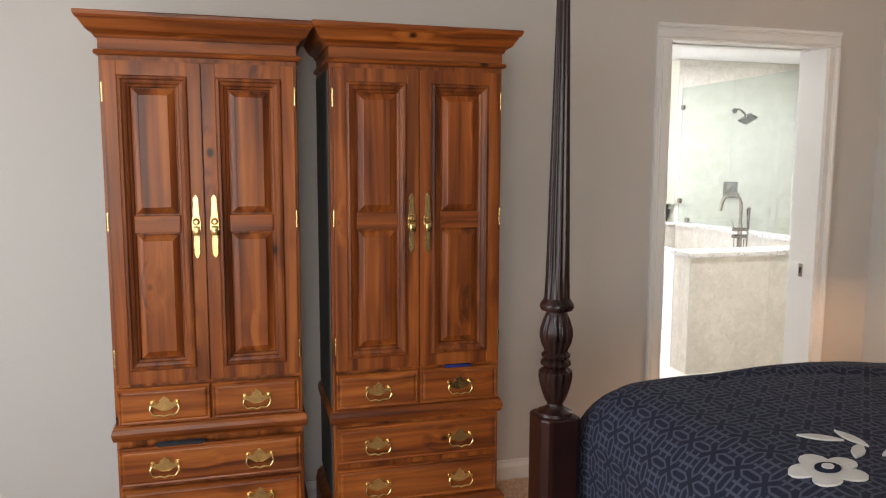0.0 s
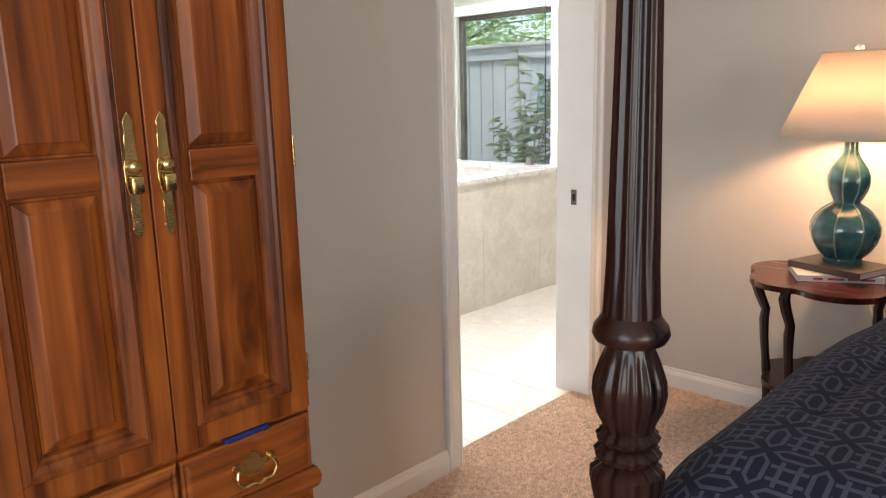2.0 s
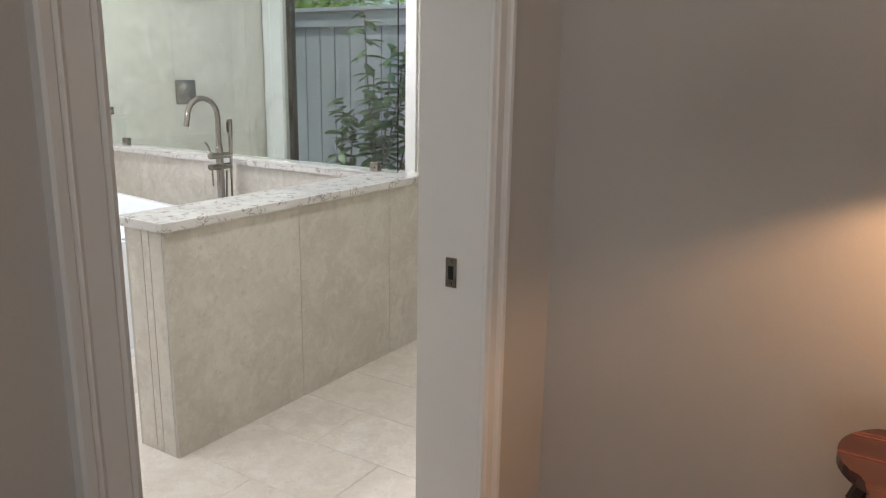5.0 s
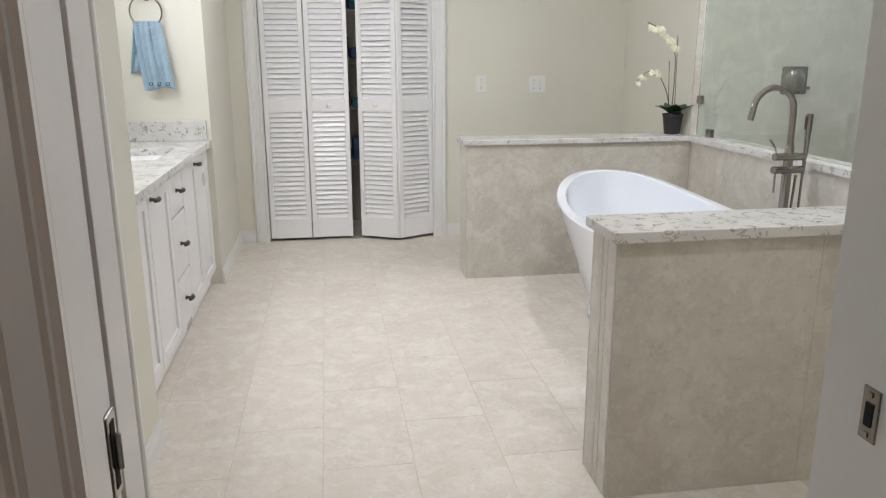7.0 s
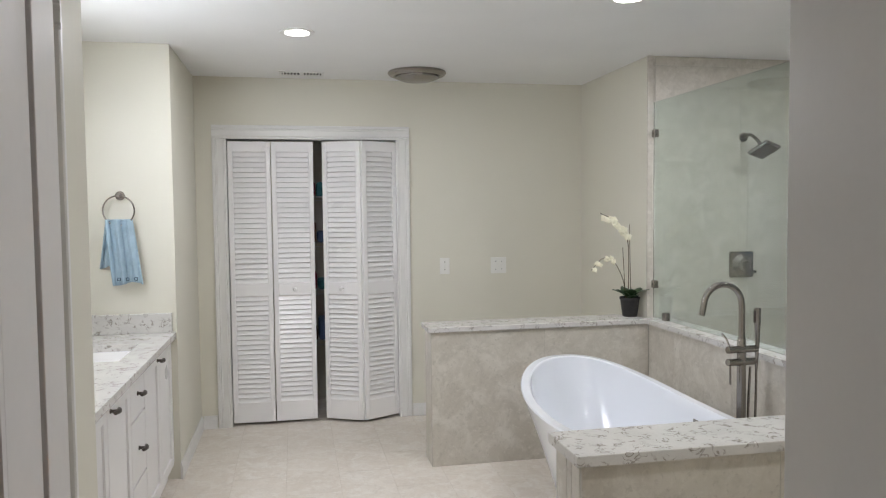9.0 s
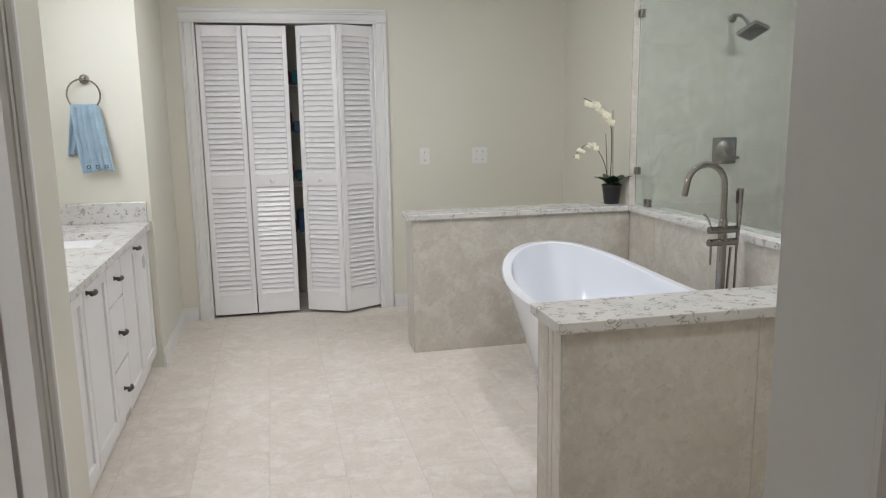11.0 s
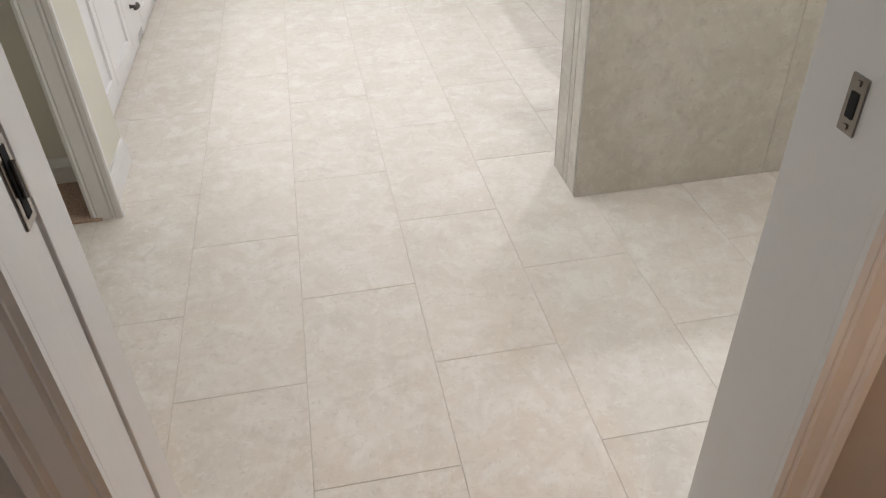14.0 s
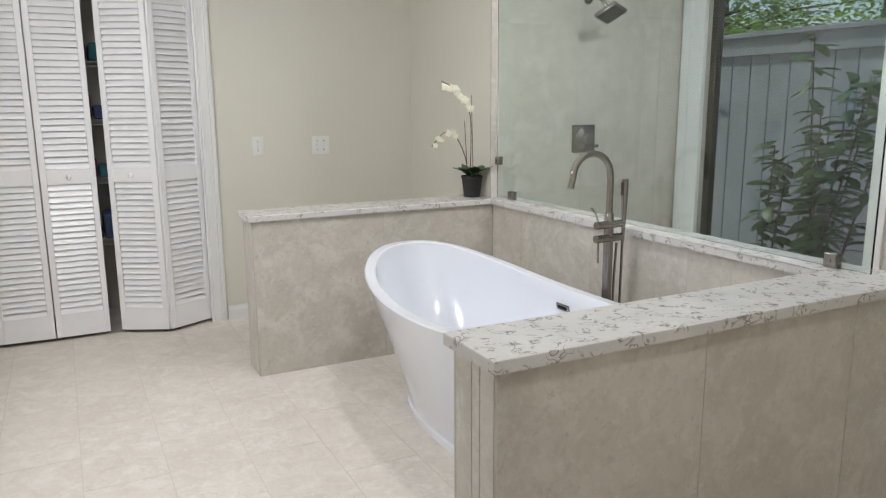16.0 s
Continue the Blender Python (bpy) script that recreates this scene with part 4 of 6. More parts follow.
bm = bmesh.new()
for a in ((2.69, 3.0, 8.34, 8.36), (2.69, 3.0, 8.46, 8.48), (2.69, 2.71, 8.36, 8.46), (2.98, 3.0, 8.36, 8.46)):
    box(bm, *a, CEIL - 0.008, CEIL - 0.0004, 0.001)
part("frame", bm, M_TRIM, vent)
part("backing", solid(2.71, 2.98, 8.36, 8.46, CEIL - 0.002, CEIL - 0.0004), M_BLACK, vent, "dark duct opening")
for i in range(12):
    if i in (5, 6):
        continue
    x = 2.722 + i * 0.0223
    part("slat", solid(x - 0.006, x + 0.004, 8.36, 8.46, CEIL - 0.007, CEIL - 0.003), M_TRIM, vent)
part("divider", solid(2.83, 2.86, 8.36, 8.46, CEIL - 0.0075, CEIL - 0.002), M_TRIM, vent)


# ---- closet with bifold doors ----
def bifold_pair(name, x_fix, fold, mirror, label):
    """Two louvred leaves; the outer one is hinged at the jamb. fold: degrees each leaf stands open."""
    d = thing(name, label, "closet door", "louvred closet doors")
    w, th, h = 0.306, 0.028, 2.052
    z0 = 0.022
    y = BATH_Y1 + 0.03
    sgn = -1 if mirror else 1
    f = radians(fold)
    hinge = Vector((x_fix + sgn * w * math.cos(f), y - w * math.sin(f), 0))
    frames = [Matrix.Translation((x_fix, y, z0)) @ (Matrix.Diagonal((sgn, 1, 1, 1)) @ pose(0, 0, 0, 0, 0, -fold)),
              Matrix.Translation((hinge.x, hinge.y, z0)) @ (Matrix.Diagonal((sgn, 1, 1, 1)) @ pose(0, 0, 0, 0, 0, fold))]
    for k, m in enumerate(frames):
        bm = bmesh.new()
        st, mid = 0.036, 0.975
        g = 0.0032
        for a in ((g, st, 0, h), (w - st, w - g, 0, h), (st, w - st, 0, 0.145), (st, w - st, mid - 0.045, mid + 0.045), (st, w - st, h - 0.075, h)):
            box(bm, a[0], a[1], -th / 2, th / 2, a[2], a[3], 0.002, m=m)
        leaf = part("leaf", bm, M_WHITE, d)
        for lo, hi in ((0.145, mid - 0.045), (mid + 0.045, h - 0.075)):
            n = round((hi - lo) / 0.0365)
            for i in range(n):
                bm = bmesh.new()
                z = lo + (i + 0.5) * (hi - lo) / n
                box(bm, st - 0.004, w - st + 0.004, -0.0205, 0.0205, -0.0028, 0.0028, m=m @ Matrix.Translation((0, 0, z)) @ pose(0, 0, 0, 61, 0, 0))
                part("slat", bm, M_WHITE, leaf)
        if k == 1:
            bm = bmesh.new()
            lathe(bm, [(0.007, 0), (0.007, 0.012), (0.015, 0.020), (0.016, 0.028), (0.009, 0.034)], seg=20)
            bmesh.ops.transform(bm, matrix=m @ Matrix.Translation((w * 0.5, -th / 2, mid + 0.0)) @ pose(0, 0, 0, 90, 0, 0), verts=bm.verts[:])
            part("knob", bm, M_WHITE, leaf, "small white round knob", smooth=True)


bifold_pair("bifold_door", CL_X0 + 0.004, 1.5, False, "white louvred bifold closet door, nearly shut")
bifold_pair("bifold_door", CL_X1 - 0.004, 28.0, True, "white louvred bifold closet door, folded part open")
bm = bmesh.new()
box(bm, CL_X0 - 0.015, CL_X0, BATH_Y1, BATH_Y1 + 0.115, 0, CL_H + 0.015)
box(bm, CL_X1, CL_X1 + 0.015, BATH_Y1, BATH_Y1 + 0.115, 0, CL_H + 0.015)
box(bm, CL_X0, CL_X1, BATH_Y1, BATH_Y1 + 0.115, CL_H, CL_H + 0.015)
setting("trim_closet_jamb", bm, M_TRIM, "white painted closet jamb", "door jamb")
M_WIRE = mat("white_wire", (0.7, 0.7, 0.7), 0.4, vary=0.02, bump=0.0)
for k, z in enumerate((0.55, 0.95, 1.32, 1.68)):
    sh = thing("wire_shelf", "white coated wire closet shelf", "shelf", "closet shelves")
    for j in range(7):
        bm = bmesh.new()
        tube(bm, [(CL_X0 - 0.19, 8.95 + j * 0.05, z), (CL_X1 + 0.19, 8.95 + j * 0.05, z)], 0.003, 6)
        part("wire", bm, M_WIRE, sh)
    bm = bmesh.new()
    tube(bm, [(CL_X0 - 0.19, 8.945, z - 0.03), (CL_X1 + 0.19, 8.945, z - 0.03)], 0.0035, 6)
    part("front_wire", bm, M_WIRE, sh)
FOLD = [(0.30, 0.16, 0.10), (0.10, 0.16, 0.28), (0.35, 0.34, 0.32), (0.32, 0.06, 0.10), (0.06, 0.22, 0.24), (0.30, 0.24, 0.10)]
rnd = random.Random(8)
for k, z in enumerate((0.55, 0.95, 1.32, 1.68)):
    for j in range(3):
        c = FOLD[(k * 3 + j) % 6]
        h = rnd.uniform(0.07, 0.17)
        x = 2.83 + j * 0.12
        bm = bmesh.new()
        box(bm, x, x + 0.11, 8.955, 9.22, z + 0.004, z + h, 0.02)
        whole("folded_linen", bm, mat("folded_cloth", c, 0.95, vary=0.15, scale=12, grain=300, bump=0.3), "folded cloth stack on a closet shelf", "linen", "closet contents", smooth=True)


# ---- vanity ----
VF = 2.062                                # front of the cabinet doors


def pull(parent, y, z):
    """T-bar pull: a post and a bowed cross bar."""
    bm = bmesh.new()
    tube(bm, [(VF, y, z), (VF + 0.004, y, z), (VF + 0.006, y, z), (VF + 0.030, y, z)], 0, 10, radii=[0.010, 0.010, 0.0065, 0.0065])
    tube(bm, [(VF + 0.026, y - 0.034, z), (VF + 0.031, y - 0.016, z), (VF + 0.033, y, z), (VF + 0.031, y + 0.016, z), (VF + 0.026, y + 0.034, z)], 0.0, 10, radii=[0.0075, 0.0095, 0.0105, 0.0095, 0.0075])
    part("handle", bm, M_DARKMETAL, parent, "dark nickel T-bar pull", smooth=True)


def shaker(cab, name, y0, y1, z0, z1, handle=None, flat=False):
    bm = bmesh.new()
    g, s, x0 = 0.002, 0.052, VF - 0.02
    if flat:
        box(bm, x0, VF, y0 + g, y1 - g, z0 + g, z1 - g, 0.0025)
    else:
        box(bm, x0, VF, y0 + g, y0 + s, z0 + g, z1 - g, 0.0015)
        box(bm, x0, VF, y1 - s, y1 - g, z0 + g, z1 - g, 0.0015)
        box(bm, x0, VF, y0 + s, y1 - s, z0 + g, z0 + s, 0.0015)
        box(bm, x0, VF, y0 + s, y1 - s, z1 - s, z1 - g, 0.0015)
        box(bm, x0, VF - 0.010, y0 + s, y1 - s, z0 + s, z1 - s)
    d = part(name, bm, M_WHITE, cab)
    if handle:
        pull(d, *handle)


def cabinet(y0, y1, label):
    c = thing("vanity_cabinet", label, "cabinet", "vanity cabinets")
    part("body", solid(VAN_BACK + 0.002, VF - 0.021, y0 + 0.001, y1 - 0.001, 0.10, 0.835), M_WHITE, c)
    part("toe_kick", solid(VAN_BACK + 0.05, VF - 0.045, y0 + 0.001, y1 - 0.001, 0.0, 0.099), M_WHITE, c)
    return c


c1 = cabinet(VAN_Y0 + 0.008, 6.455, "white shaker vanity cabinet with two doors")
shaker(c1, "door", VAN_Y0 + 0.010, 6.050, 0.105, 0.83)
shaker(c1, "door", 6.054, 6.453, 0.105, 0.83, (6.100, 0.800))
c2 = cabinet(6.455, 6.760, "white vanity cabinet with three drawers")
for z0, z1, hz in ((0.645, 0.83, 0.750), (0.357, 0.641, 0.500), (0.105, 0.353, 0.236)):
    shaker(c2, "drawer", 6.457, 6.758, z0, z1, (6.600, hz), flat=True)
c3 = cabinet(6.760, 7.592, "white shaker vanity cabinet with two doors and one pull")
shaker(c3, "door", 6.762, 7.155, 0.105, 0.83, (7.105, 0.800))
shaker(c3, "door", 7.159, 7.540, 0.105, 0.83)
part("filler_strip", solid(VF - 0.020, VF - 0.006, 7.543, 7.590, 0.105, 0.83, bevel=0.001), M_WHITE, c3)
# counter with a sink cut-out
SK = (1.66, 1.955, 6.75, 7.22)
bm = bmesh.new()
CX1 = NOOK_X - 0.004
for a in ((VAN_BACK + 0.002, CX1, VAN_Y0 + 0.003, SK[2]), (VAN_BACK + 0.002, CX1, SK[3], TOWEL_Y - 0.003), (VAN_BACK + 0.002, SK[0], SK[2], SK[3]), (SK[1], CX1, SK[2], SK[3])):
    box(bm, *a, 0.837, 0.872)
whole("vanity_worktop", bm, M_QUARTZ, "white flecked quartz vanity counter with a sink opening", "worktop")
bm = bmesh.new()
box(bm, VAN_BACK + 0.02, CX1 - 0.02, TOWEL_Y - 0.022, TOWEL_Y - 0.002, 0.8725, 0.985, 0.002)
box(bm, VAN_BACK + 0.002, VAN_BACK + 0.02, VAN_Y0 + 0.003, TOWEL_Y - 0.003, 0.8725, 0.985, 0.002)
whole("backsplash", bm, M_QUARTZ, "low flecked quartz backsplash above the counter", "backsplash")
bm = bmesh.new()
sx0, sx1, sy0, sy1 = SK
for a in ((sx0 - 0.012, sx0, sy0 - 0.012, sy1 + 0.012), (sx1, sx1 + 0.012, sy0 - 0.012, sy1 + 0.012), (sx0, sx1, sy0 - 0.012, sy0), (sx0, sx1, sy1, sy1 + 0.012)):
    box(bm, *a, 0.70, 0.8365)
box(bm, sx0, sx1, sy0, sy1, 0.69, 0.70)
whole("undermount_sink", bm, M_TUB, "white rectangular sink under the quartz counter", "sink")
mir = thing("vanity_mirror", "plain wall mirror above the vanity", "mirror")
M_MIRROR = mat("mirror_silver", (0.9, 0.9, 0.9), 0.1, 1.0, vary=0.0, bump=0.0)
part("mirror_glass", solid(VAN_BACK + 0.001, VAN_BACK + 0.008, 5.95, 7.3, 1.1, 1.9), M_MIRROR, mir)
vl = thing("vanity_light", "frosted glass vanity light bar above the mirror", "wall light")
part("back_plate", solid(VAN_BACK + 0.001, VAN_BACK + 0.03, 5.75, 6.75, 2.03, 2.09, bevel=0.004), M_STEEL, vl)
part("diffuser", solid(VAN_BACK + 0.03, VAN_BACK + 0.11, 5.8, 6.7, 2.02, 2.10, bevel=0.01), glow("vanity_diffuser", (1.0, 0.95, 0.87), 3.5), vl, "glowing frosted diffuser")

# towel on its ring
ring_thing = thing("towel_ring", "polished nickel towel ring on the cream wall", "towel ring")
TX = 1.803
bm = bmesh.new()
lathe(bm, [(0.026, 0), (0.026, 0.008), (0.014, 0.012), (0.011, 0.05), (0.015, 0.056), (0.008, 0.062)], seg=20)
part("mount", bm, M_STEEL, ring_thing, smooth=True, m=Matrix.Translation((TX, TOWEL_Y - 0.0005, 1.665)) @ pose(0, 0, 0, 90, 0, 0))
bm = bmesh.new()
tube(bm, [(TX + 0.084 * math.sin(a), TOWEL_Y - 0.052, 1.580 + 0.084 * math.cos(a)) for a in [2 * math.pi * k / 40 for k in range(41)]], 0.0045, 8)
part("ring", bm, M_STEEL, ring_thing, smooth=True)
M_TOWEL = mat("light_blue_terry", (0.40, 0.53, 0.62), 1.0, vary=0.10, scale=14, grain=420, bump=0.8, spec=0.1)


def towel():
    t = thing("hand_towel", "light blue terry hand towel hanging through the ring", "towel")
    bm = bmesh.new()
    nu, nv = 44, 30
    for layer, (yo, top, bot, half0, half1, shift) in enumerate(((-0.084, 1.530, 1.172, 0.070, 0.078, 0.046), (-0.028, 1.530, 1.270, 0.068, 0.082, -0.032))):
        rows = []
        for j in range(nv + 1):
            v = j / nv
            z = top + (bot - top) * v
            half = half0 + (half1 - half0) * v ** 0.7
            row = []
            for i in range(nu + 1):
                u = i / nu * 2 - 1
                fold = 0.013 * math.sin(u * 7.5 + 1.2 * layer + 0.7 * v) * (1 - 0.35 * v) + 0.006 * math.sin(u * 15 + 2 * v)
                row.append(bm.verts.new((TX + shift * v + half * u, TOWEL_Y + yo + fold + (0.03 if layer == 0 else -0.02) * (1 - v) ** 3, z - 0.012 * u * u * v + 0.008 * math.sin(3 * u + layer) * v)))
            rows.append(row)
        for a, b in zip(rows, rows[1:]):
            for i in range(nu):
                bm.faces.new((a[i], a[i + 1], b[i + 1], b[i]))
    ob = part("cloth", bm, M_TOWEL, t, smooth=True)
    so = ob.modifiers.new("thick", "SOLIDIFY")
    so.thickness, so.offset = 0.007, 0
    navy = mat("navy_stitching", (0.03, 0.06, 0.10), 0.9, vary=0.1, scale=60, bump=0.2)
    for i in range(3):
        bm = bmesh.new()
        cx = TX + 0.002 + i * 0.045
        for a in ((-0.008, 0.008, 0.006, 0.009), (-0.008, 0.008, -0.009, -0.006), (-0.009, -0.006, -0.006, 0.006), (0.006, 0.009, -0.006, 0.006)):
            box(bm, cx + a[0], cx + a[1], TOWEL_Y - 0.106, TOWEL_Y - 0.100, 1.195 + a[2], 1.195 + a[3])
        part("embroidered_square", bm, navy, ob, "small navy embroidered square")


towel()


# ---- bedroom: wardrobes ----
def loft(bm, rings, cap=True):
    vs = [[bm.verts.new(p) for p in r] for r in rings]
    for a, b in zip(vs, vs[1:]):
        n = len(a)
        for i in range(n):
            bm.faces.new((a[i], a[(i + 1) % n], b[(i + 1) % n], b[i]))
    if cap:
        bm.faces.new(list(reversed(vs[0]))), bm.faces.new(vs[-1])


def mould(bm, x0, x1, yf, yb, steps):
    """Moulding round the front and sides of a case: (overhang, z) pairs."""
    loft(bm, [[(x0 - o, yf - o, z), (x1 + o, yf - o, z), (x1 + o, yb, z), (x0 - o, yb, z)] for o, z in steps])


def framed(bm, x0, x1, z0, z1, y, steps):
    """Nested rectangles on a front: (inset, depth behind y) pairs; the last one closes the field."""
    loft(bm, [[(x0 + i, y + d, z0 + i), (x1 - i, y + d, z0 + i), (x1 - i, y + d, z1 - i), (x0 + i, y + d, z1 - i)] for i, d in steps])


def ring_mould(bm, x0, x1, z0, z1, y, steps):
    framed_rings = [[(x0 + i, y + d, z0 + i), (x1 - i, y + d, z0 + i), (x1 - i, y + d, z1 - i), (x0 + i, y + d, z1 - i)] for i, d in steps]
    loft(bm, framed_rings + [framed_rings[0]], cap=False)


def batwing(x, y, z, parent):
    """Brass bail pull with a shaped back plate."""
    pts = [(-0.050, 0.010), (-0.047, 0.022), (-0.034, 0.024), (-0.030, 0.012), (-0.018, 0.014), (-0.016, 0.026), (-0.008, 0.030), (0, 0.038), (0.008, 0.030), (0.016, 0.026), (0.018, 0.014), (0.030, 0.012), (0.034, 0.024), (0.047, 0.022), (0.050, 0.010), (0.040, 0.000), (0.026, -0.006), (0.012, -0.016), (-0.012, -0.016), (-0.026, -0.006), (-0.040, 0.000)]
    bm = bmesh.new()
    slab(bm, pts, 0, 0.003, 0.001)
    bmesh.ops.transform(bm, matrix=Matrix.Translation((x, y, z)) @ pose(0, 0, 0, 90, 0, 0), verts=bm.verts[:])
    h = part("handle", bm, M_BRASS, parent, "aged brass bail pull")
    bm = bmesh.new()
    for s in (-1, 1):
        tube(bm, [(x + s * 0.042, y, z + 0.012), (x + s * 0.042, y - 0.018, z + 0.012)], 0.006, 10)
    tube(bm, smooth_path([(x - 0.042, y - 0.014, z + 0.012), (x - 0.047, y - 0.018, z - 0.008), (x - 0.034, y - 0.020, z - 0.026), (x - 0.014, y - 0.022, z - 0.025), (x, y - 0.024, z - 0.029), (x + 0.014, y - 0.022, z - 0.025), (x + 0.034, y - 0.020, z - 0.026), (x + 0.047, y - 0.018, z - 0.008), (x + 0.042, y - 0.014, z + 0.012)], 5), 0.0038, 8)
    part("bail", bm, M_BRASS, h, smooth=True)


def escutcheon(x, y, z, parent):
    """Long wavy brass door plate with a drop pull."""
    half = [(0.000, 0.112), (0.007, 0.104), (0.012, 0.094), (0.008, 0.084), (0.012, 0.068), (0.011, 0.046), (0.014, 0.032), (0.018, 0.018), (0.018, -0.008), (0.014, -0.024), (0.009, -0.034), (0.012, -0.056), (0.009, -0.078), (0.012, -0.092), (0.006, -0.104), (0.000, -0.112)]
    pts = half + [(-a, b) for a, b in reversed(half[1:-1])]
    bm = bmesh.new()
    slab(bm, [(q * 0.82, k) for q, k in pts], 0, 0.003, 0.001)
    bmesh.ops.transform(bm, matrix=Matrix.Translation((x, y, z)) @ pose(0, 0, 0, 90, 0, 0), verts=bm.verts[:])
    h = part("handle", bm, M_BRASS, parent, "long aged brass plate with a drop pull")
    bm = bmesh.new()
    lathe(bm, [(0.010, 0), (0.012, 0.004), (0.007, 0.012), (0.011, 0.018), (0.006, 0.024)], seg=14)
    part("boss", bm, M_BRASS, h, smooth=True, m=Matrix.Translation((x, y - 0.003, z + 0.018)) @ pose(0, 0, 0, 90, 0, 0))
    bm = bmesh.new()
    box(bm, x - 0.0115, x + 0.0115, y - 0.022, y - 0.010, z - 0.030, z + 0.002, 0.004)
    part("drop", bm, M_BRASS, h, smooth=True)


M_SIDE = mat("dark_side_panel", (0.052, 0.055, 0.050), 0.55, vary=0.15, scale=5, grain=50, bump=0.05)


def wardrobe(x0, x1, yf, label, open_drawer=0.0):
    w = thing("pine_wardrobe", label, "wardrobe", "pair of pine wardrobes")
    yb = yf + 0.43
    fy = yf + 0.022                        # face frame behind doors and drawers
    bm = bmesh.new()
    box(bm, x0, x1, fy, yb, 0.172, 1.880, 0.003)
    part("body", bm, M_PINE, w)
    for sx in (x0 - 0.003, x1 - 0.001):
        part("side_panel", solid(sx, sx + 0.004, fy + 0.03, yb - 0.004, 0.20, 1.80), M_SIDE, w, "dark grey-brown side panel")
    bm = bmesh.new()
    mould(bm, x0, x1, fy, yb, [(0.000, 1.876), (0.006, 1.876), (0.010, 1.886), (0.014, 1.890), (0.030, 1.899), (0.042, 1.918), (0.050, 1.931), (0.055, 1.933), (0.060, 1.941), (0.062, 1.951), (0.058, 1.955)])
    part("cornice", bm, M_PINE_X, w)
    part("frieze", solid(x0 + 0.001, x1 - 0.001, fy - 0.003, fy + 0.010, 1.8405, 1.8765), M_PINE_X, w)
    bm = bmesh.new()
    mould(bm, x0, x1, fy, yb, [(0.0, 1.821), (0.010, 1.823), (0.014, 1.830), (0.010, 1.838), (0.0, 1.840)])
    part("frieze_moulding", bm, M_PINE_X, w)
    bm = bmesh.new()
    mould(bm, x0, x1, fy, yb, [(0.0, 0.498), (0.009, 0.502), (0.014, 0.516), (0.015, 0.528), (0.012, 0.542), (0.007, 0.551), (0.0, 0.554)])
    part("waist_moulding", bm, M_PINE_X, w)
    bm = bmesh.new()
    mould(bm, x0, x1, fy, yb, [(0.028, 0.0), (0.028, 0.135), (0.022, 0.148), (0.024, 0.158), (0.008, 0.172), (0.0, 0.176)])
    part("plinth", bm, M_PINE_X, w)
    xm = (x0 + x1) / 2
    for s, a, b in ((-1, x0 + 0.012, xm - 0.0015), (1, xm + 0.0015, x1 - 0.012)):
        z0, z1, st = 0.708, 1.803, 0.044
        bm = bmesh.new()
        for q in ((a, a + st), (b - st, b)):
            box(bm, q[0], q[1], yf, fy - 0.001, z0, z1, 0.002)
        for q in ((z0, z0 + 0.046), (z1 - 0.046, z1)):
            box(bm, a + st, b - st, yf + 0.0008, fy - 0.001, q[0], q[1])
        d = part("door", bm, M_PINE, w)
        bm = bmesh.new()
        ring_mould(bm, a + st, b - st, z0 + 0.046, z1 - 0.046, yf, [(0.0, 0.017), (0.0, 0.0), (0.004, -0.006), (0.011, -0.007), (0.016, -0.001), (0.020, 0.0), (0.026, 0.002), (0.030, 0.008), (0.036, 0.010), (0.040, 0.017)])
        part("panel_moulding", bm, M_PINE_D, d, "darker glazed pine moulding")
        part("mid_rail", solid(a + st + 0.036, b - st - 0.036, yf + 0.004, fy - 0.002, 1.230, 1.290, bevel=0.003), M_PINE_X, d)
        for lo, hi in ((z0 + 0.083, 1.2295), (1.2905, z1 - 0.083)):
            bm = bmesh.new()
            framed(bm, a + st + 0.037, b - st - 0.037, lo, hi, yf, [(0.0, 0.0205), (0.0, 0.0175), (0.005, 0.0175), (0.007, 0.014), (0.024, 0.005), (0.027, 0.0025)])
            part("panel", bm, M_PINE, d, "raised pine panel")
        escutcheon(xm + s * 0.030, yf - 0.001, 1.250, d)
        hx = a if s < 0 else b
        for hz in (0.80, 1.27, 1.70):
            bm = bmesh.new()
            tube(bm, [(hx + s * 0.002, yf + 0.004, hz - 0.032 + 0.008 * k) for k in range(9)], 0, 10, radii=[0.0045 if k % 2 else 0.0034 for k in range(9)])
            part("hinge", bm, M_BRASS, d, "brass butt hinge", smooth=True)
    rows = [(0.562, 0.692, 2), (0.350, 0.487, 1), (0.188, 0.325, 1)]
    for r, (z0, z1, n) in enumerate(rows):
        out = open_drawer if r == 1 else 0.0
        for k in range(n):
            a = x0 + 0.012 + k * (x1 - x0 - 0.024) / n + (0.004 if k else 0)
            b = x0 + 0.012 + (k + 1) * (x1 - x0 - 0.024) / n - (0.004 if n == 2 and k == 0 else 0)
            bm = bmesh.new()
            framed(bm, a, b, z0, z1, yf - out, [(0.0, 0.0205), (0.0, 0.006), (0.004, 0.002), (0.010, 0.004), (0.016, 0.0), (0.020, -0.001)])
            if out:
                box(bm, a + 0.01, b - 0.01, yf - out + 0.0205, fy + 0.001, z0 + 0.01, z1 - 0.03)
            d = part("drawer", bm, M_PINE_X, w)
            hx = ((a + b) / 2,) if n == 2 else (x0 + (x1 - x0) * 0.25, x0 + (x1 - x0) * 0.75)
            for h in hx:
                batwing(h, yf - out - 0.001, (z0 + z1) / 2 - 0.004, d)
    return w


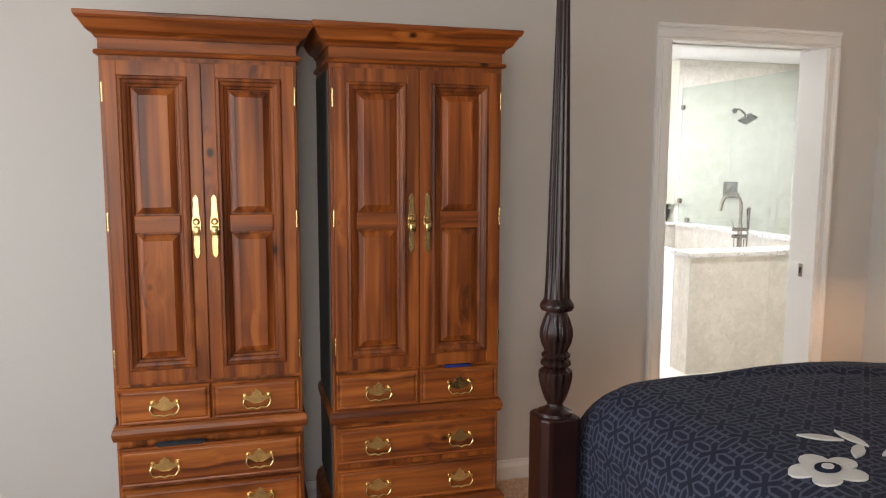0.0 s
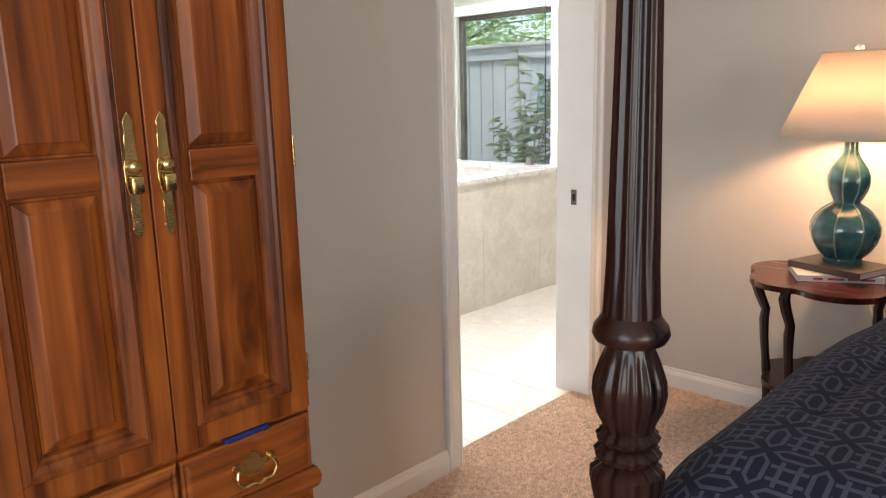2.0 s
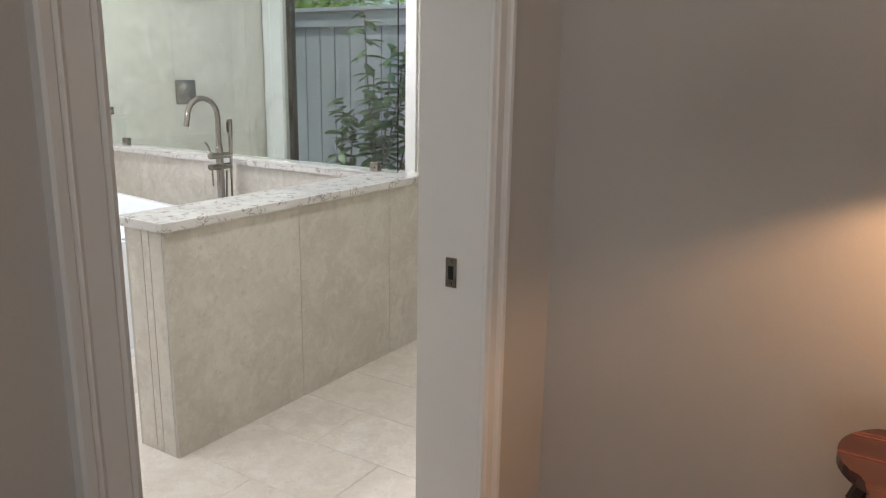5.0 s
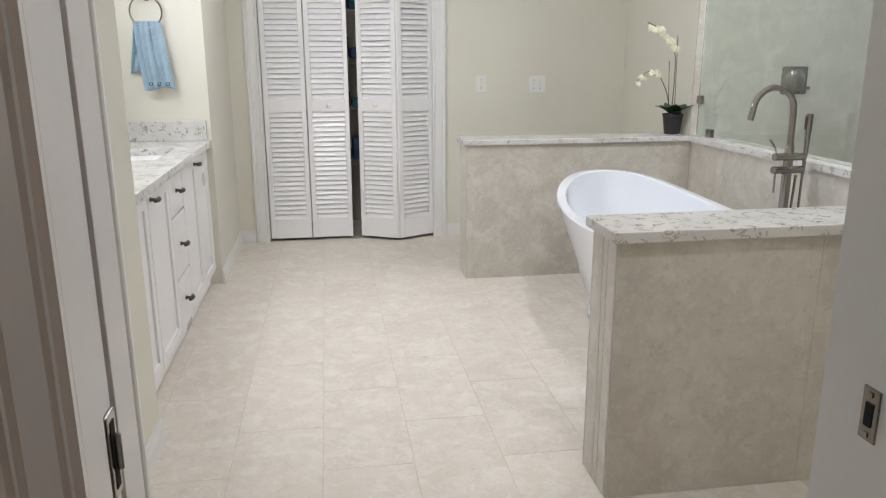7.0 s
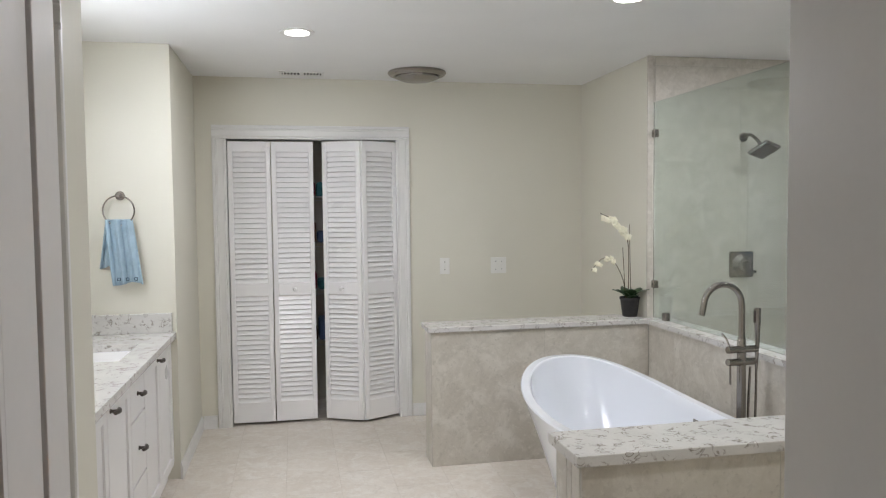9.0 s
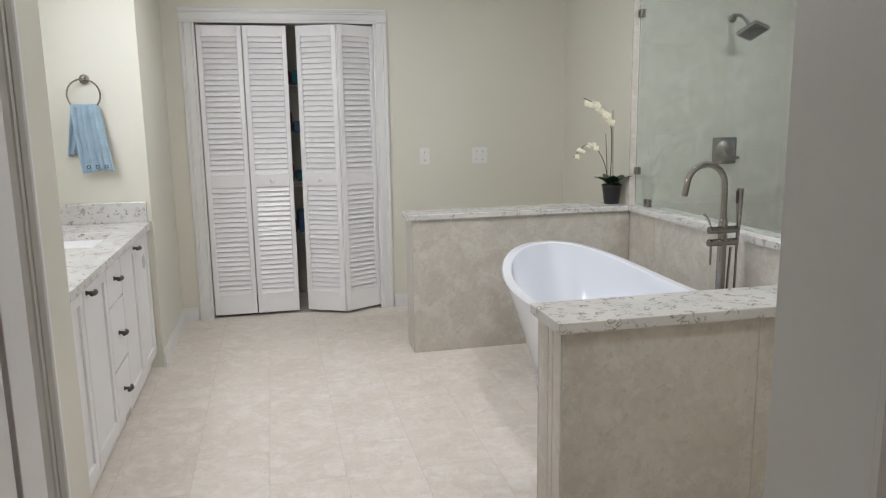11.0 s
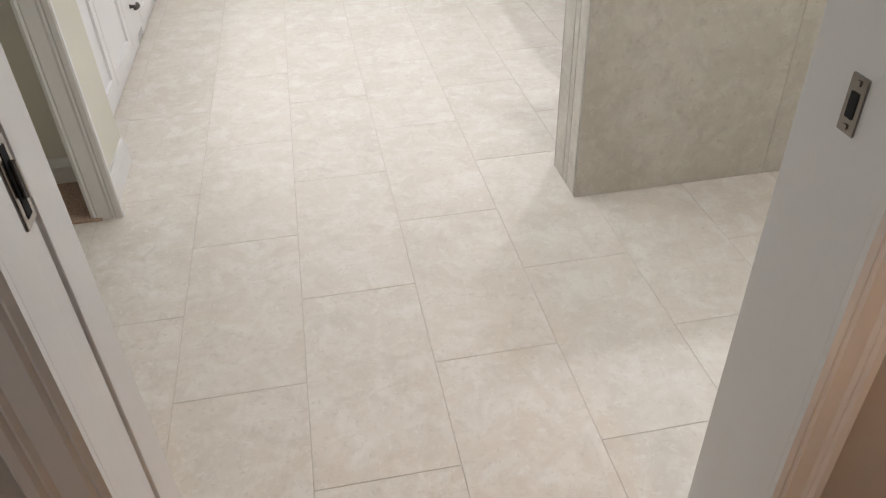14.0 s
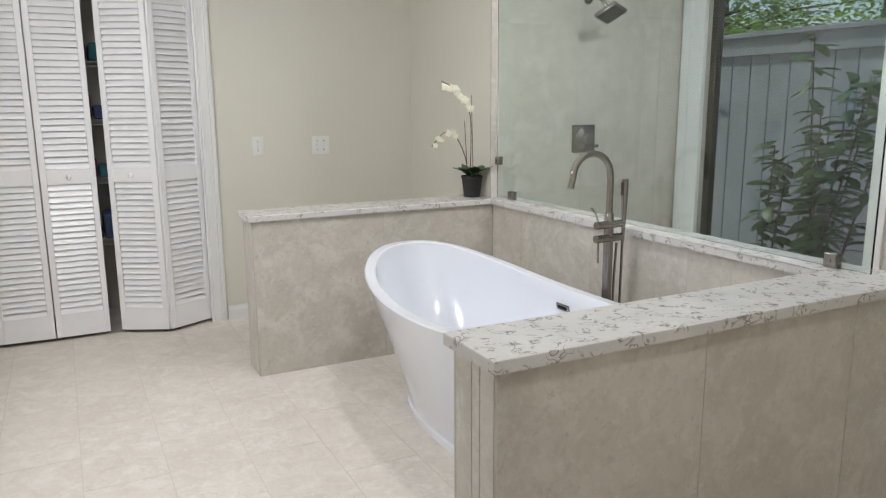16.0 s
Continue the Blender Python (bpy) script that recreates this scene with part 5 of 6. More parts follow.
wardrobe(0.138, 0.780, 3.302, "orange-brown knotty pine wardrobe with panelled doors and a drawer ajar", 0.03)
wardrobe(0.889, 1.536, 3.276, "orange-brown knotty pine wardrobe with panelled doors beside the doorway")
bm = bmesh.new()
box(bm, 1.317, 1.417, 3.2735, 3.315, 0.693, 0.7045, 0.003)
whole("blue_cloth", bm, mat("blue_cloth", (0.01, 0.02, 0.16), 0.9, vary=0.2, scale=50, bump=0.4), "edge of dark blue cloth peeking from a wardrobe drawer", "cloth", smooth=True)
bm = bmesh.new()
box(bm, 0.267, 0.437, 3.276, 3.314, 0.468, 0.495, 0.01)
whole("dark_clothes", bm, mat("dark_cloth", (0.02, 0.02, 0.025), 0.9, vary=0.2, scale=50, bump=0.4), "dark clothes in a half-open wardrobe drawer", "clothes", smooth=True)


# ---- bed ----
M_COMF = mat("navy_comforter", (0.014, 0.017, 0.034), 0.85, vary=0.12, scale=9, grain=500, bump=0.4, spec=0.25)


def lattice(m):
    """Woven lattice of lighter thread: diamonds with a small grid inside."""
    nt = m.node_tree
    n, l = nt.nodes, nt.links
    b = n["Principled BSDF"]
    src = b.inputs["Base Color"].links[0].from_socket
    uv = n.new("ShaderNodeUVMap")
    uv.uv_map = "cloth"
    sep = n.new("ShaderNodeSeparateXYZ")
    l.new(uv.outputs[0], sep.inputs[0])

    def op(kind, a, c=None):
        q = n.new("ShaderNodeMath")
        q.operation = kind
        for i, s in enumerate((a, c)):
            if s is None:
                continue
            if isinstance(s, float):
                q.inputs[i].default_value = s
            else:
                l.new(s, q.inputs[i])
        return q.outputs[0]

    u, v = op("MULTIPLY", sep.outputs[0], 12.5), op("MULTIPLY", sep.outputs[1], 12.5)
    fu, fv = op("ABSOLUTE", op("SUBTRACT", op("FRACT", u), 0.5)), op("ABSOLUTE", op("SUBTRACT", op("FRACT", v), 0.5))
    a, c = op("SUBTRACT", 0.5, fu), op("SUBTRACT", 0.5, fv)

    def hexagon(across, along):
        h = op("ADD", across, op("MULTIPLY", op("MAXIMUM", op("SUBTRACT", along, 0.20), 0.0), 0.8))
        return op("LESS_THAN", op("ABSOLUTE", op("SUBTRACT", h, 0.125)), 0.040)

    core = op("MULTIPLY", op("GREATER_THAN", a, 0.20), op("GREATER_THAN", c, 0.20))
    bars = op("MAXIMUM", op("LESS_THAN", op("ABSOLUTE", op("SUBTRACT", a, 0.36)), 0.040), op("LESS_THAN", op("ABSOLUTE", op("SUBTRACT", c, 0.36)), 0.040))
    pat = op("MAXIMUM", op("MAXIMUM", hexagon(a, fv), hexagon(c, fu)), op("MULTIPLY", core, bars))
    mix = n.new("ShaderNodeMix")
    mix.data_type = "RGBA"
    mix.inputs[7].default_value = (0.070, 0.077, 0.112, 1)
    l.new(op("MULTIPLY", pat, 0.8), mix.inputs[0])
    l.new(src, mix.inputs[6])
    l.new(mix.outputs[2], b.inputs["Base Color"])


lattice(M_COMF)
M_RING = mat("navy_embroidery", (0.018, 0.022, 0.04), 0.9, vary=0.06, scale=40, grain=400, bump=0.5, spec=0.1)
M_FLOWER = mat("white_embroidery", (0.62, 0.60, 0.56), 0.9, vary=0.06, scale=40, grain=400, bump=0.5, spec=0.1)
BX0, BX1, BY0, BY1, BTOP = 1.450, 3.62, 0.42, 2.470, 0.920


def cover_point(s, t):
    """Comforter: s, t run over the flat cloth in metres; it bends down over the foot and the sides."""
    drop_len = 0.50

    def bend(q, lo, hi, r):
        if q < lo + r:
            a = lo + r - q
            arc = r * math.pi / 2
            if a < arc:
                return lo + r - r * math.sin(a / r), r - r * math.cos(a / r)
            return lo, r + (a - arc)
        if q > hi - r:
            a = q - hi + r
            arc = r * math.pi / 2
            if a < arc:
                return hi - r + r * math.sin(a / r), r - r * math.cos(a / r)
            return hi, r + (a - arc)
        return q, 0.0

    x, dx = bend(s, BX0, BX1 + 2, 0.15)
    head = max(0.0, min(1.0, (s - 1.6) / 1.6))
    y, dy = bend(t, BY0, BY1 - 0.07 * head, 0.15)
    d = max(dx, dy) + 0.75 * min(dx, dy)
    if dx > 0.13 and dy > 0.13:
        x, y = x + 0.03, y - 0.03 * (1 if t > 1.4 else -1)
    z = BTOP - d - 0.04 * head - 0.035 * math.exp(-max(0, s - BX0 - 0.1) / 0.22)
    p = noise.noise(Vector((s * 2.1, t * 2.1, 0.3))) * 0.016 + noise.noise(Vector((s * 6, t * 6, 4.1))) * 0.005
    crease = 0.016 * math.exp(-((t - 2.28 + 0.16 * (s - 1.9) + 0.015 * math.sin(9 * s)) / 0.022) ** 2) * (1 if s > 1.75 else 0)
    fold = 0.02 * noise.noise(Vector((s * 5, t * 5, 1.7))) * min(1, max(0, d - 0.12) * 4)
    if dy > dx:
        return Vector((x, y + fold * (1 if t > 1.4 else -1), z + p - crease))
    return Vector((x - fold, y, z + p - crease))


def bed():
    b = thing("four_poster_bed", "dark carved mahogany four-poster bed", "bed")
    prof = [(0.050, 0.800), (0.047, 0.808), (0.030, 0.816), (0.022, 0.824), (0.021, 0.830), (0.027, 0.838), (0.036, 0.862), (0.043, 0.886), (0.0465, 0.905), (0.046, 0.918), (0.036, 0.926), (0.030, 0.930), (0.040, 0.936), (0.042, 0.943), (0.036, 0.950), (0.030, 0.953), (0.038, 0.958), (0.040, 0.964), (0.031, 0.972), (0.033, 0.980), (0.041, 0.996), (0.0455, 1.018), (0.044, 1.036), (0.036, 1.060), (0.029, 1.076), (0.028, 1.080), (0.042, 1.086), (0.046, 1.094), (0.044, 1.104), (0.038, 1.112), (0.0345, 1.118)]
    shaft = [(0.0345 - 0.0175 * ((k + 1) / 14), 1.118 + k * (1.97 - 1.118) / 14) for k in range(1, 14)]
    cap = [(0.016, 1.97), (0.024, 1.98), (0.024, 1.99), (0.014, 2.0), (0.022, 2.03), (0.014, 2.06), (0.006, 2.09)]
    for px, py in ((1.379, 2.411), (1.367, 0.53), (3.66, 2.411), (3.66, 0.53)):
        bm = bmesh.new()
        c = 0.016
        h = 0.056
        oct8 = [(-h + c, -h), (h - c, -h), (h, -h + c), (h, h - c), (h - c, h), (-h + c, h), (-h, h - c), (-h, -h + c)]
        slab(bm, [(px + x, py + y) for x, y in oct8], 0.0, 0.80, 0.006)
        p = part("post", bm, M_MAHOG, b)
        bm = bmesh.new()
        lathe(bm, prof, px, py, 112, flute=14, deep=0.10, lo=0.84, hi=1.065)
        part("turned_baluster", bm, M_MAHOG, p, "carved dark urn and bulb turning", smooth=True)
        bm = bmesh.new()
        lathe(bm, [(0.0345, 1.118)] + shaft + cap, px, py, 80, flute=12, deep=0.13, lo=1.13, hi=1.96)
        part("fluted_shaft", bm, M_MAHOG, p, "tapering fluted dark shaft", smooth=True)
    part("side_rail", solid(1.423, 3.604, 2.391, 2.431, 0.28, 0.46, bevel=0.004), M_MAHOG, b)
    part("side_rail", solid(1.423, 3.604, 0.51, 0.55, 0.28, 0.46, bevel=0.004), M_MAHOG, b)
    part("foot_rail", solid(1.35, 1.385, 0.59, 2.33, 0.28, 0.46, bevel=0.004), M_MAHOG, b)
    part("headboard", solid(3.64, 3.68, 0.59, 2.33, 0.28, 1.15, bevel=0.01), M_MAHOG, b)
    ms = whole("mattress", solid(1.74, 3.62, 0.66, 2.24, 0.30, 0.78, bevel=0.06), mat("mattress_cloth", (0.6, 0.6, 0.58), 0.9, vary=0.05, scale=20), "thick white mattress under the comforter", "mattress", smooth=True)
    bm = bmesh.new()
    uvl = bm.loops.layers.uv.new("cloth")
    s0, s1, t0, t1 = BX0 - 0.24, BX1, BY0 - 0.34, BY1 + 0.34
    nu, nv = 120, 130
    grid, flat = [], {}
    for i in range(nu + 1):
        row = []
        for j in range(nv + 1):
            s, t = s0 + (s1 - s0) * i / nu, t0 + (t1 - t0) * j / nv
            q = bm.verts.new(cover_point(s, t))
            flat[q] = (s, t)
            row.append(q)
        grid.append(row)
    for i in range(nu):
        for j in range(nv):
            f = bm.faces.new((grid[i][j], grid[i + 1][j], grid[i + 1][j + 1], grid[i][j + 1]))
            for lp in f.loops:
                lp[uvl].uv = flat[lp.vert]
    cm = thing("comforter", "dark navy patterned comforter with white embroidered flowers", "comforter")
    ob = part("cloth", bm, M_COMF, cm, smooth=True)
    so = ob.modifiers.new("thick", "SOLIDIFY")
    so.thickness, so.offset = 0.02, -1

    def motif(name, outline, cx, cy, turn, m=M_FLOWER, lift=0.0):
        bm = bmesh.new()
        ca, sa = math.cos(turn), math.sin(turn)
        n = len(outline)
        top = [bm.verts.new(cover_point(cx + ca * x - sa * y, cy + sa * x + ca * y) + Vector((0, 0, 0.004 + lift))) for x, y in outline]
        low = [bm.verts.new(v.co - Vector((0, 0, 0.006))) for v in top]
        mid = bm.verts.new(cover_point(cx, cy) + Vector((0, 0, 0.0045 + lift)))
        for i in range(n):
            j = (i + 1) % n
            bm.faces.new((mid, top[i], top[j]))
            bm.faces.new((top[i], low[i], low[j], top[j]))
        part(name, bm, m, ob, "white embroidered shape" if m is M_FLOWER else "navy embroidered ring")

    rnd = random.Random(3)
    for fx, fy, r, tn in ((1.63, 1.72, 0.030, 0.2), (1.90, 1.60, 0.030, 0.9), (1.75, 1.28, 0.030, 0.5), (2.15, 1.36, 0.03, 0.1), (2.05, 0.95, 0.03, 0.7)):
        for k in range(5):
            a = tn + k * 2 * math.pi / 5
            ring = [(0.029 * math.cos(q), 0.026 * math.sin(q)) for q in [2 * math.pi * i / 14 for i in range(14)]]
            motif("flower_petal", ring, fx + 0.041 * math.cos(a), fy + 0.041 * math.sin(a), a)
        motif("flower_ring", [(0.024 * math.cos(q), 0.022 * math.sin(q)) for q in [2 * math.pi * i / 16 for i in range(16)]], fx, fy, 0, M_RING, 0.003)
        motif("flower_centre", [(0.011 * math.cos(q), 0.011 * math.sin(q)) for q in [2 * math.pi * i / 12 for i in range(12)]], fx, fy, 0, M_FLOWER, 0.006)
        for k, (dx, dy) in enumerate(((0.12, 0.05), (0.16, 0.11), (0.10, 0.13), (0.19, 0.03))):
            leaf = [(0.045 * (i / 5 * 2 - 1), 0.013 * math.sin(math.pi * i / 5)) for i in range(6)] + [(0.045 * (1 - i / 5 * 2), -0.013 * math.sin(math.pi * i / 5)) for i in range(1, 5)]
            motif("leaf_shape", leaf, fx + dx, fy + dy, 0.5 + k * 0.9 + tn)


bed()


# ---- bedside table, books, lamp ----
TCX, TCY, TTOP = 3.40, 2.735, 0.72


def clover(r0, r1, lobes=4, n=96, turn=0.0):
    out = []
    for i in range(n):
        a = 2 * math.pi * i / n
        r = r0 + r1 * abs(math.cos(lobes / 2 * (a - turn))) ** 0.7
        out.append((TCX + r * math.cos(a), TCY + r * math.sin(a)))
    return out


tab = thing("bedside_table", "dark red mahogany clover-shaped side table with a lower shelf", "side table")
bm = bmesh.new()
slab(bm, clover(0.252, 0.050, 6, turn=0.35), TTOP - 0.020, TTOP, 0.005)
part("tabletop", bm, M_TABLE, tab, "worn reddish clover-shaped top")
bm = bmesh.new()
slab(bm, clover(0.195, 0.045, 6, turn=0.35), 0.325, 0.341, 0.004)
part("shelf", bm, M_MAHOG, tab, "dark clover-shaped lower shelf")
for a in (103, 160, 250, 335):
    ca, sa = math.cos(radians(a)), math.sin(radians(a))
    prof = [(0.255, 0.698), (0.262, 0.675), (0.246, 0.63), (0.222, 0.575), (0.226, 0.54), (0.222, 0.47), (0.214, 0.40), (0.206, 0.33), (0.202, 0.25), (0.204, 0.14), (0.216, 0.05), (0.236, 0.012), (0.246, 0.010)]
    rad = [0.017, 0.020, 0.019, 0.017, 0.018, 0.016, 0.015, 0.017, 0.015, 0.013, 0.012, 0.013, 0.0095]
    path = [(TCX + r * ca, TCY + r * sa, z) for r, z in prof]
    bm = bmesh.new()
    tube(bm, path, 0, 8, radii=rad)
    part("leg", bm, M_MAHOG, tab, "slim curved dark leg", smooth=True)

LX, LY = 3.445, 2.735
M_PAPER = mat("book_pages", (0.66, 0.62, 0.55), 0.9, vary=0.1, scale=8, grain=600, bump=0.3)


def book(x, y, z, w, d, h, turn, cover, label):
    m = Matrix.Translation((x, y, z)) @ pose(0, 0, 0, 0, 0, turn)
    b = thing("book", label, "book", "books under the lamp", m)
    bm = bmesh.new()
    box(bm, -w / 2, w / 2, -d / 2, d / 2, 0, 0.003, 0.001)
    box(bm, -w / 2, w / 2, -d / 2, d / 2, h - 0.003, h, 0.001)
    box(bm, -w / 2, -w / 2 + 0.003, -d / 2, d / 2, 0.003, h - 0.003)
    part("cover", bm, cover, b)
    part("pages", solid(-w / 2 + 0.003, w / 2 - 0.004, -d / 2 + 0.004, d / 2 - 0.004, 0.003, h - 0.003), M_PAPER, b, "cream page block")
    return b


lower_book = book(LX - 0.045, LY + 0.01, TTOP + 0.0005, 0.20, 0.27, 0.022, 28, mat("pale_cover", (0.66, 0.65, 0.63), 0.35, vary=0.08, scale=20), "white paperback with a red lettered spine on the side table")
book(LX - 0.03, LY - 0.005, TTOP + 0.023, 0.20, 0.27, 0.024, -18, mat("grey_cover", (0.085, 0.06, 0.05), 0.4, vary=0.1, scale=20), "dark brown hardback book under the lamp")
M_INK = mat("red_ink", (0.42, 0.035, 0.03), 0.5, vary=0.05, scale=30, bump=0.0)
for a, b in ((-0.105, -0.062), (-0.050, -0.022), (-0.012, 0.040), (0.055, 0.085)):
    part("spine_lettering", solid(-0.1012, -0.0996, a, b, 0.0075, 0.0145), M_INK, lower_book, "red spine lettering")


def table_lamp():
    t = thing("table_lamp", "green glazed double-gourd table lamp with a lit cream shade", "table lamp")
    z = TTOP + 0.0475
    M_GLAZE = mat("teal_glaze", (0.028, 0.105, 0.110), 0.10, vary=0.35, scale=11, grain=40, bump=0.0, dark=(0.012, 0.040, 0.048), coat=0.6)
    M_RIB = mat("pale_glaze", (0.15, 0.22, 0.17), 0.14, vary=0.2, scale=14, bump=0.0, coat=0.5)
    prof = [(0.064, 0.0), (0.066, 0.006), (0.064, 0.016), (0.070, 0.024), (0.090, 0.046), (0.106, 0.074), (0.1145, 0.104), (0.114, 0.130), (0.102, 0.158), (0.082, 0.182), (0.058, 0.198), (0.044, 0.208), (0.043, 0.216), (0.052, 0.232), (0.063, 0.254), (0.069, 0.280), (0.068, 0.302), (0.058, 0.328), (0.042, 0.352), (0.029, 0.370), (0.023, 0.388), (0.021, 0.412), (0.023, 0.424)]
    seg = 64

    def facet(a):
        q = (a % (math.pi / 4)) - math.pi / 8
        return 0.5 * (math.cos(math.pi / 8) / math.cos(q)) + 0.5 * 0.985

    bm = bmesh.new()
    rings = []
    for r, h in prof:
        rings.append([(LX + r * facet(2 * math.pi * i / seg) * math.cos(2 * math.pi * i / seg), LY + r * facet(2 * math.pi * i / seg) * math.sin(2 * math.pi * i / seg), z + h) for i in range(seg)])
    loft(bm, rings)
    body = part("body", bm, M_GLAZE, t, smooth=True)
    for k in range(8):
        a = math.pi / 4 * k
        bm = bmesh.new()
        tube(bm, [(LX + (r - 0.0022) * math.cos(a), LY + (r - 0.0022) * math.sin(a), z + h) for r, h in prof[3:]], 0.0038, 6)
        part("rib", bm, M_RIB, body, "pale glazed rib", smooth=True)
    bm = bmesh.new()
    lathe(bm, [(0.012, z + 0.42), (0.012, z + 0.45), (0.018, z + 0.455), (0.018, z + 0.50), (0.012, z + 0.505)], LX, LY, 16)
    part("socket", bm, M_BRASS, t, "brass lamp socket", smooth=True)
    m = bpy.data.materials.new("cream_lampshade")
    m.use_nodes = True
    nt = m.node_tree
    n, l = nt.nodes, nt.links
    out = n["Material Output"]
    n.remove(n["Principled BSDF"])
    dif, tra, mx = n.new("ShaderNodeBsdfDiffuse"), n.new("ShaderNodeBsdfTranslucent"), n.new("ShaderNodeMixShader")
    wv = n.new("ShaderNodeTexNoise")
    wv.inputs["Scale"].default_value = 260
    rp = n.new("ShaderNodeValToRGB")
    rp.color_ramp.elements[0].color, rp.color_ramp.elements[1].color = (0.62, 0.54, 0.45, 1), (0.70, 0.62, 0.53, 1)
    l.new(wv.outputs[0], rp.inputs[0])
    l.new(rp.outputs[0], dif.inputs[0]), l.new(rp.outputs[0], tra.inputs[0])
    mx.inputs[0].default_value = 0.30
    l.new(dif.outputs[0], mx.inputs[1]), l.new(tra.outputs[0], mx.inputs[2]), l.new(mx.outputs[0], out.inputs[0])
    bm = bmesh.new()
    rings = []
    for r, h in ((0.235, 1.203), (0.112, 1.487)):
        rings.append([bm.verts.new((LX + r * math.cos(2 * math.pi * i / 64), LY + r * math.sin(2 * math.pi * i / 64), h)) for i in range(64)])
    for i in range(64):
        j = (i + 1) % 64
        bm.faces.new((rings[0][i], rings[0][j], rings[1][j], rings[1][i]))
    sh = part("shade", bm, m, t, "lit cream fabric shade", smooth=True)
    so = sh.modifiers.new("thick", "SOLIDIFY")
    so.thickness, so.offset = 0.0015, -1
    for r, h in ((0.235, 1.203), (0.112, 1.487)):
        bm = bmesh.new()
        tube(bm, [(LX + r * math.cos(a), LY + r * math.sin(a), h) for a in [2 * math.pi * k / 48 for k in range(49)]], 0.0028, 6)
        part("shade_rim", bm, m, sh)
    bm = bmesh.new()
    for s in (-1, 1):
        tube(bm, smooth_path([(LX, LY + s * 0.012, z + 0.45), (LX, LY + s * 0.055, z + 0.52), (LX, LY + s * 0.055, z + 0.64), (LX, LY + s * 0.006, 1.478)], 6), 0.002, 6)
    for k in range(3):
        a = 2 * math.pi * k / 3 + 0.4
        tube(bm, [(LX, LY, 1.478), (LX + 0.11 * math.cos(a), LY + 0.11 * math.sin(a), 1.484)], 0.002, 6)
    part("harp", bm, M_BRASS, t, "brass wire harp", smooth=True)
    bm = bmesh.new()
    lathe(bm, [(0.005, 1.478), (0.006, 1.488), (0.013, 1.494), (0.014, 1.502), (0.008, 1.510)], LX, LY, 16)
    part("finial", bm, M_PLATE, t, "white ball finial", smooth=True)
    bm = bmesh.new()
    tube(bm, smooth_path([(LX + 0.05, LY + 0.02, z + 0.008), (LX + 0.20, LY + 0.0, z - 0.03), (BED_X1 - 0.012, LY - 0.01, 0.62), (BED_X1 - 0.012, LY - 0.07, 0.42), (BED_X1 - 0.02, LY - 0.10, 0.15), (BED_X1 - 0.04, LY - 0.14, 0.02)], 8), 0.003, 6)
    part("cord", bm, M_PLATE, t, "thin white power cord", smooth=True)


table_lamp()

# ---- bedroom windows, behind the walk ----
for nm, a in (("window_2", (BED_X0 - 0.08, BED_X0 - 0.04, 0.9, 2.6)), ("window_3", None)):
    w = tagged(new(nm), "white framed bedroom window with two sashes", "window", kind="structure")
    bm = bmesh.new()
    if a:
        for y0, y1, z0, z1 in ((0.9, 0.96, 0.50, 2.45), (2.54, 2.6, 0.50, 2.45), (1.72, 1.78, 0.50, 2.45), (0.96, 2.54, 0.50, 0.56), (0.96, 2.54, 2.39, 2.45)):
            box(bm, a[0], a[1], y0, y1, z0, z1, 0.003)
    else:
        for x0, x1, z0, z1 in ((-1.50, -1.44, 0.50, 2.45), (0.74, 0.80, 0.50, 2.45), (-0.38, -0.32, 0.50, 2.45), (-1.44, 0.74, 0.50, 0.56), (-1.44, 0.74, 2.39, 2.45)):
            box(bm, x0, x1, BED_Y0 - 0.08, BED_Y0 - 0.04, z0, z1, 0.003)
    part("window_frame", bm, M_TRIM, w)

# ---- outside ----
M_GROUND = mat("garden_soil", (0.09, 0.075, 0.05), 0.95, vary=0.3, scale=6, grain=90, bump=0.6, dark=(0.04, 0.05, 0.02))
setting("ground", solid(-300, 300, -300, 300, -0.35, -0.12), M_GROUND, "bare garden ground with patches of green", "ground")
# unseen roof, added with wide eaves that block sun at the bedroom window
bm = bmesh.new()
box(bm, BED_X0 - 0.9, 4.6, BED_Y0 - 0.9, WALL_Y1, 2.71, 2.85)
box(bm, 0.6, BATH_X1 + 0.35, WALL_Y1, 9.9, 2.71, 2.85)
setting("roof", bm, mat("grey_roofing", (0.12, 0.115, 0.11), 0.9, vary=0.2, scale=10, bump=0.4), "unseen flat grey roof, overhanging to keep sun off the bedroom window", "roof")
M_FENCE = mat("pale_grey_fence_paint", (0.27, 0.30, 0.36), 0.65, vary=0.10, scale=4, grain=60, bump=0.15)
fence = thing("garden_fence", "tall pale grey tongue-and-groove garden fence", "fence")
yy = 3.0
while yy < 14.5:
    part("board", solid(FENCE_X, FENCE_X + 0.022, yy + 0.004, yy + 0.200, -0.12, 1.80, bevel=0.003), M_FENCE, fence)
    yy += 0.205
part("backing", solid(FENCE_X + 0.022, FENCE_X + 0.04, 3.0, 14.5, -0.12, 1.80), mat("dark_fence_gap", (0.06, 0.06, 0.07), 0.9), fence, "dark board joints")
part("top_rail", solid(FENCE_X - 0.03, FENCE_X + 0.05, 3.0, 14.5, 1.80, 1.955, bevel=0.004), M_FENCE, fence)
part("cap", solid(FENCE_X - 0.06, FENCE_X + 0.08, 3.0, 14.5, 1.955, 1.995, bevel=0.004), M_FENCE, fence)


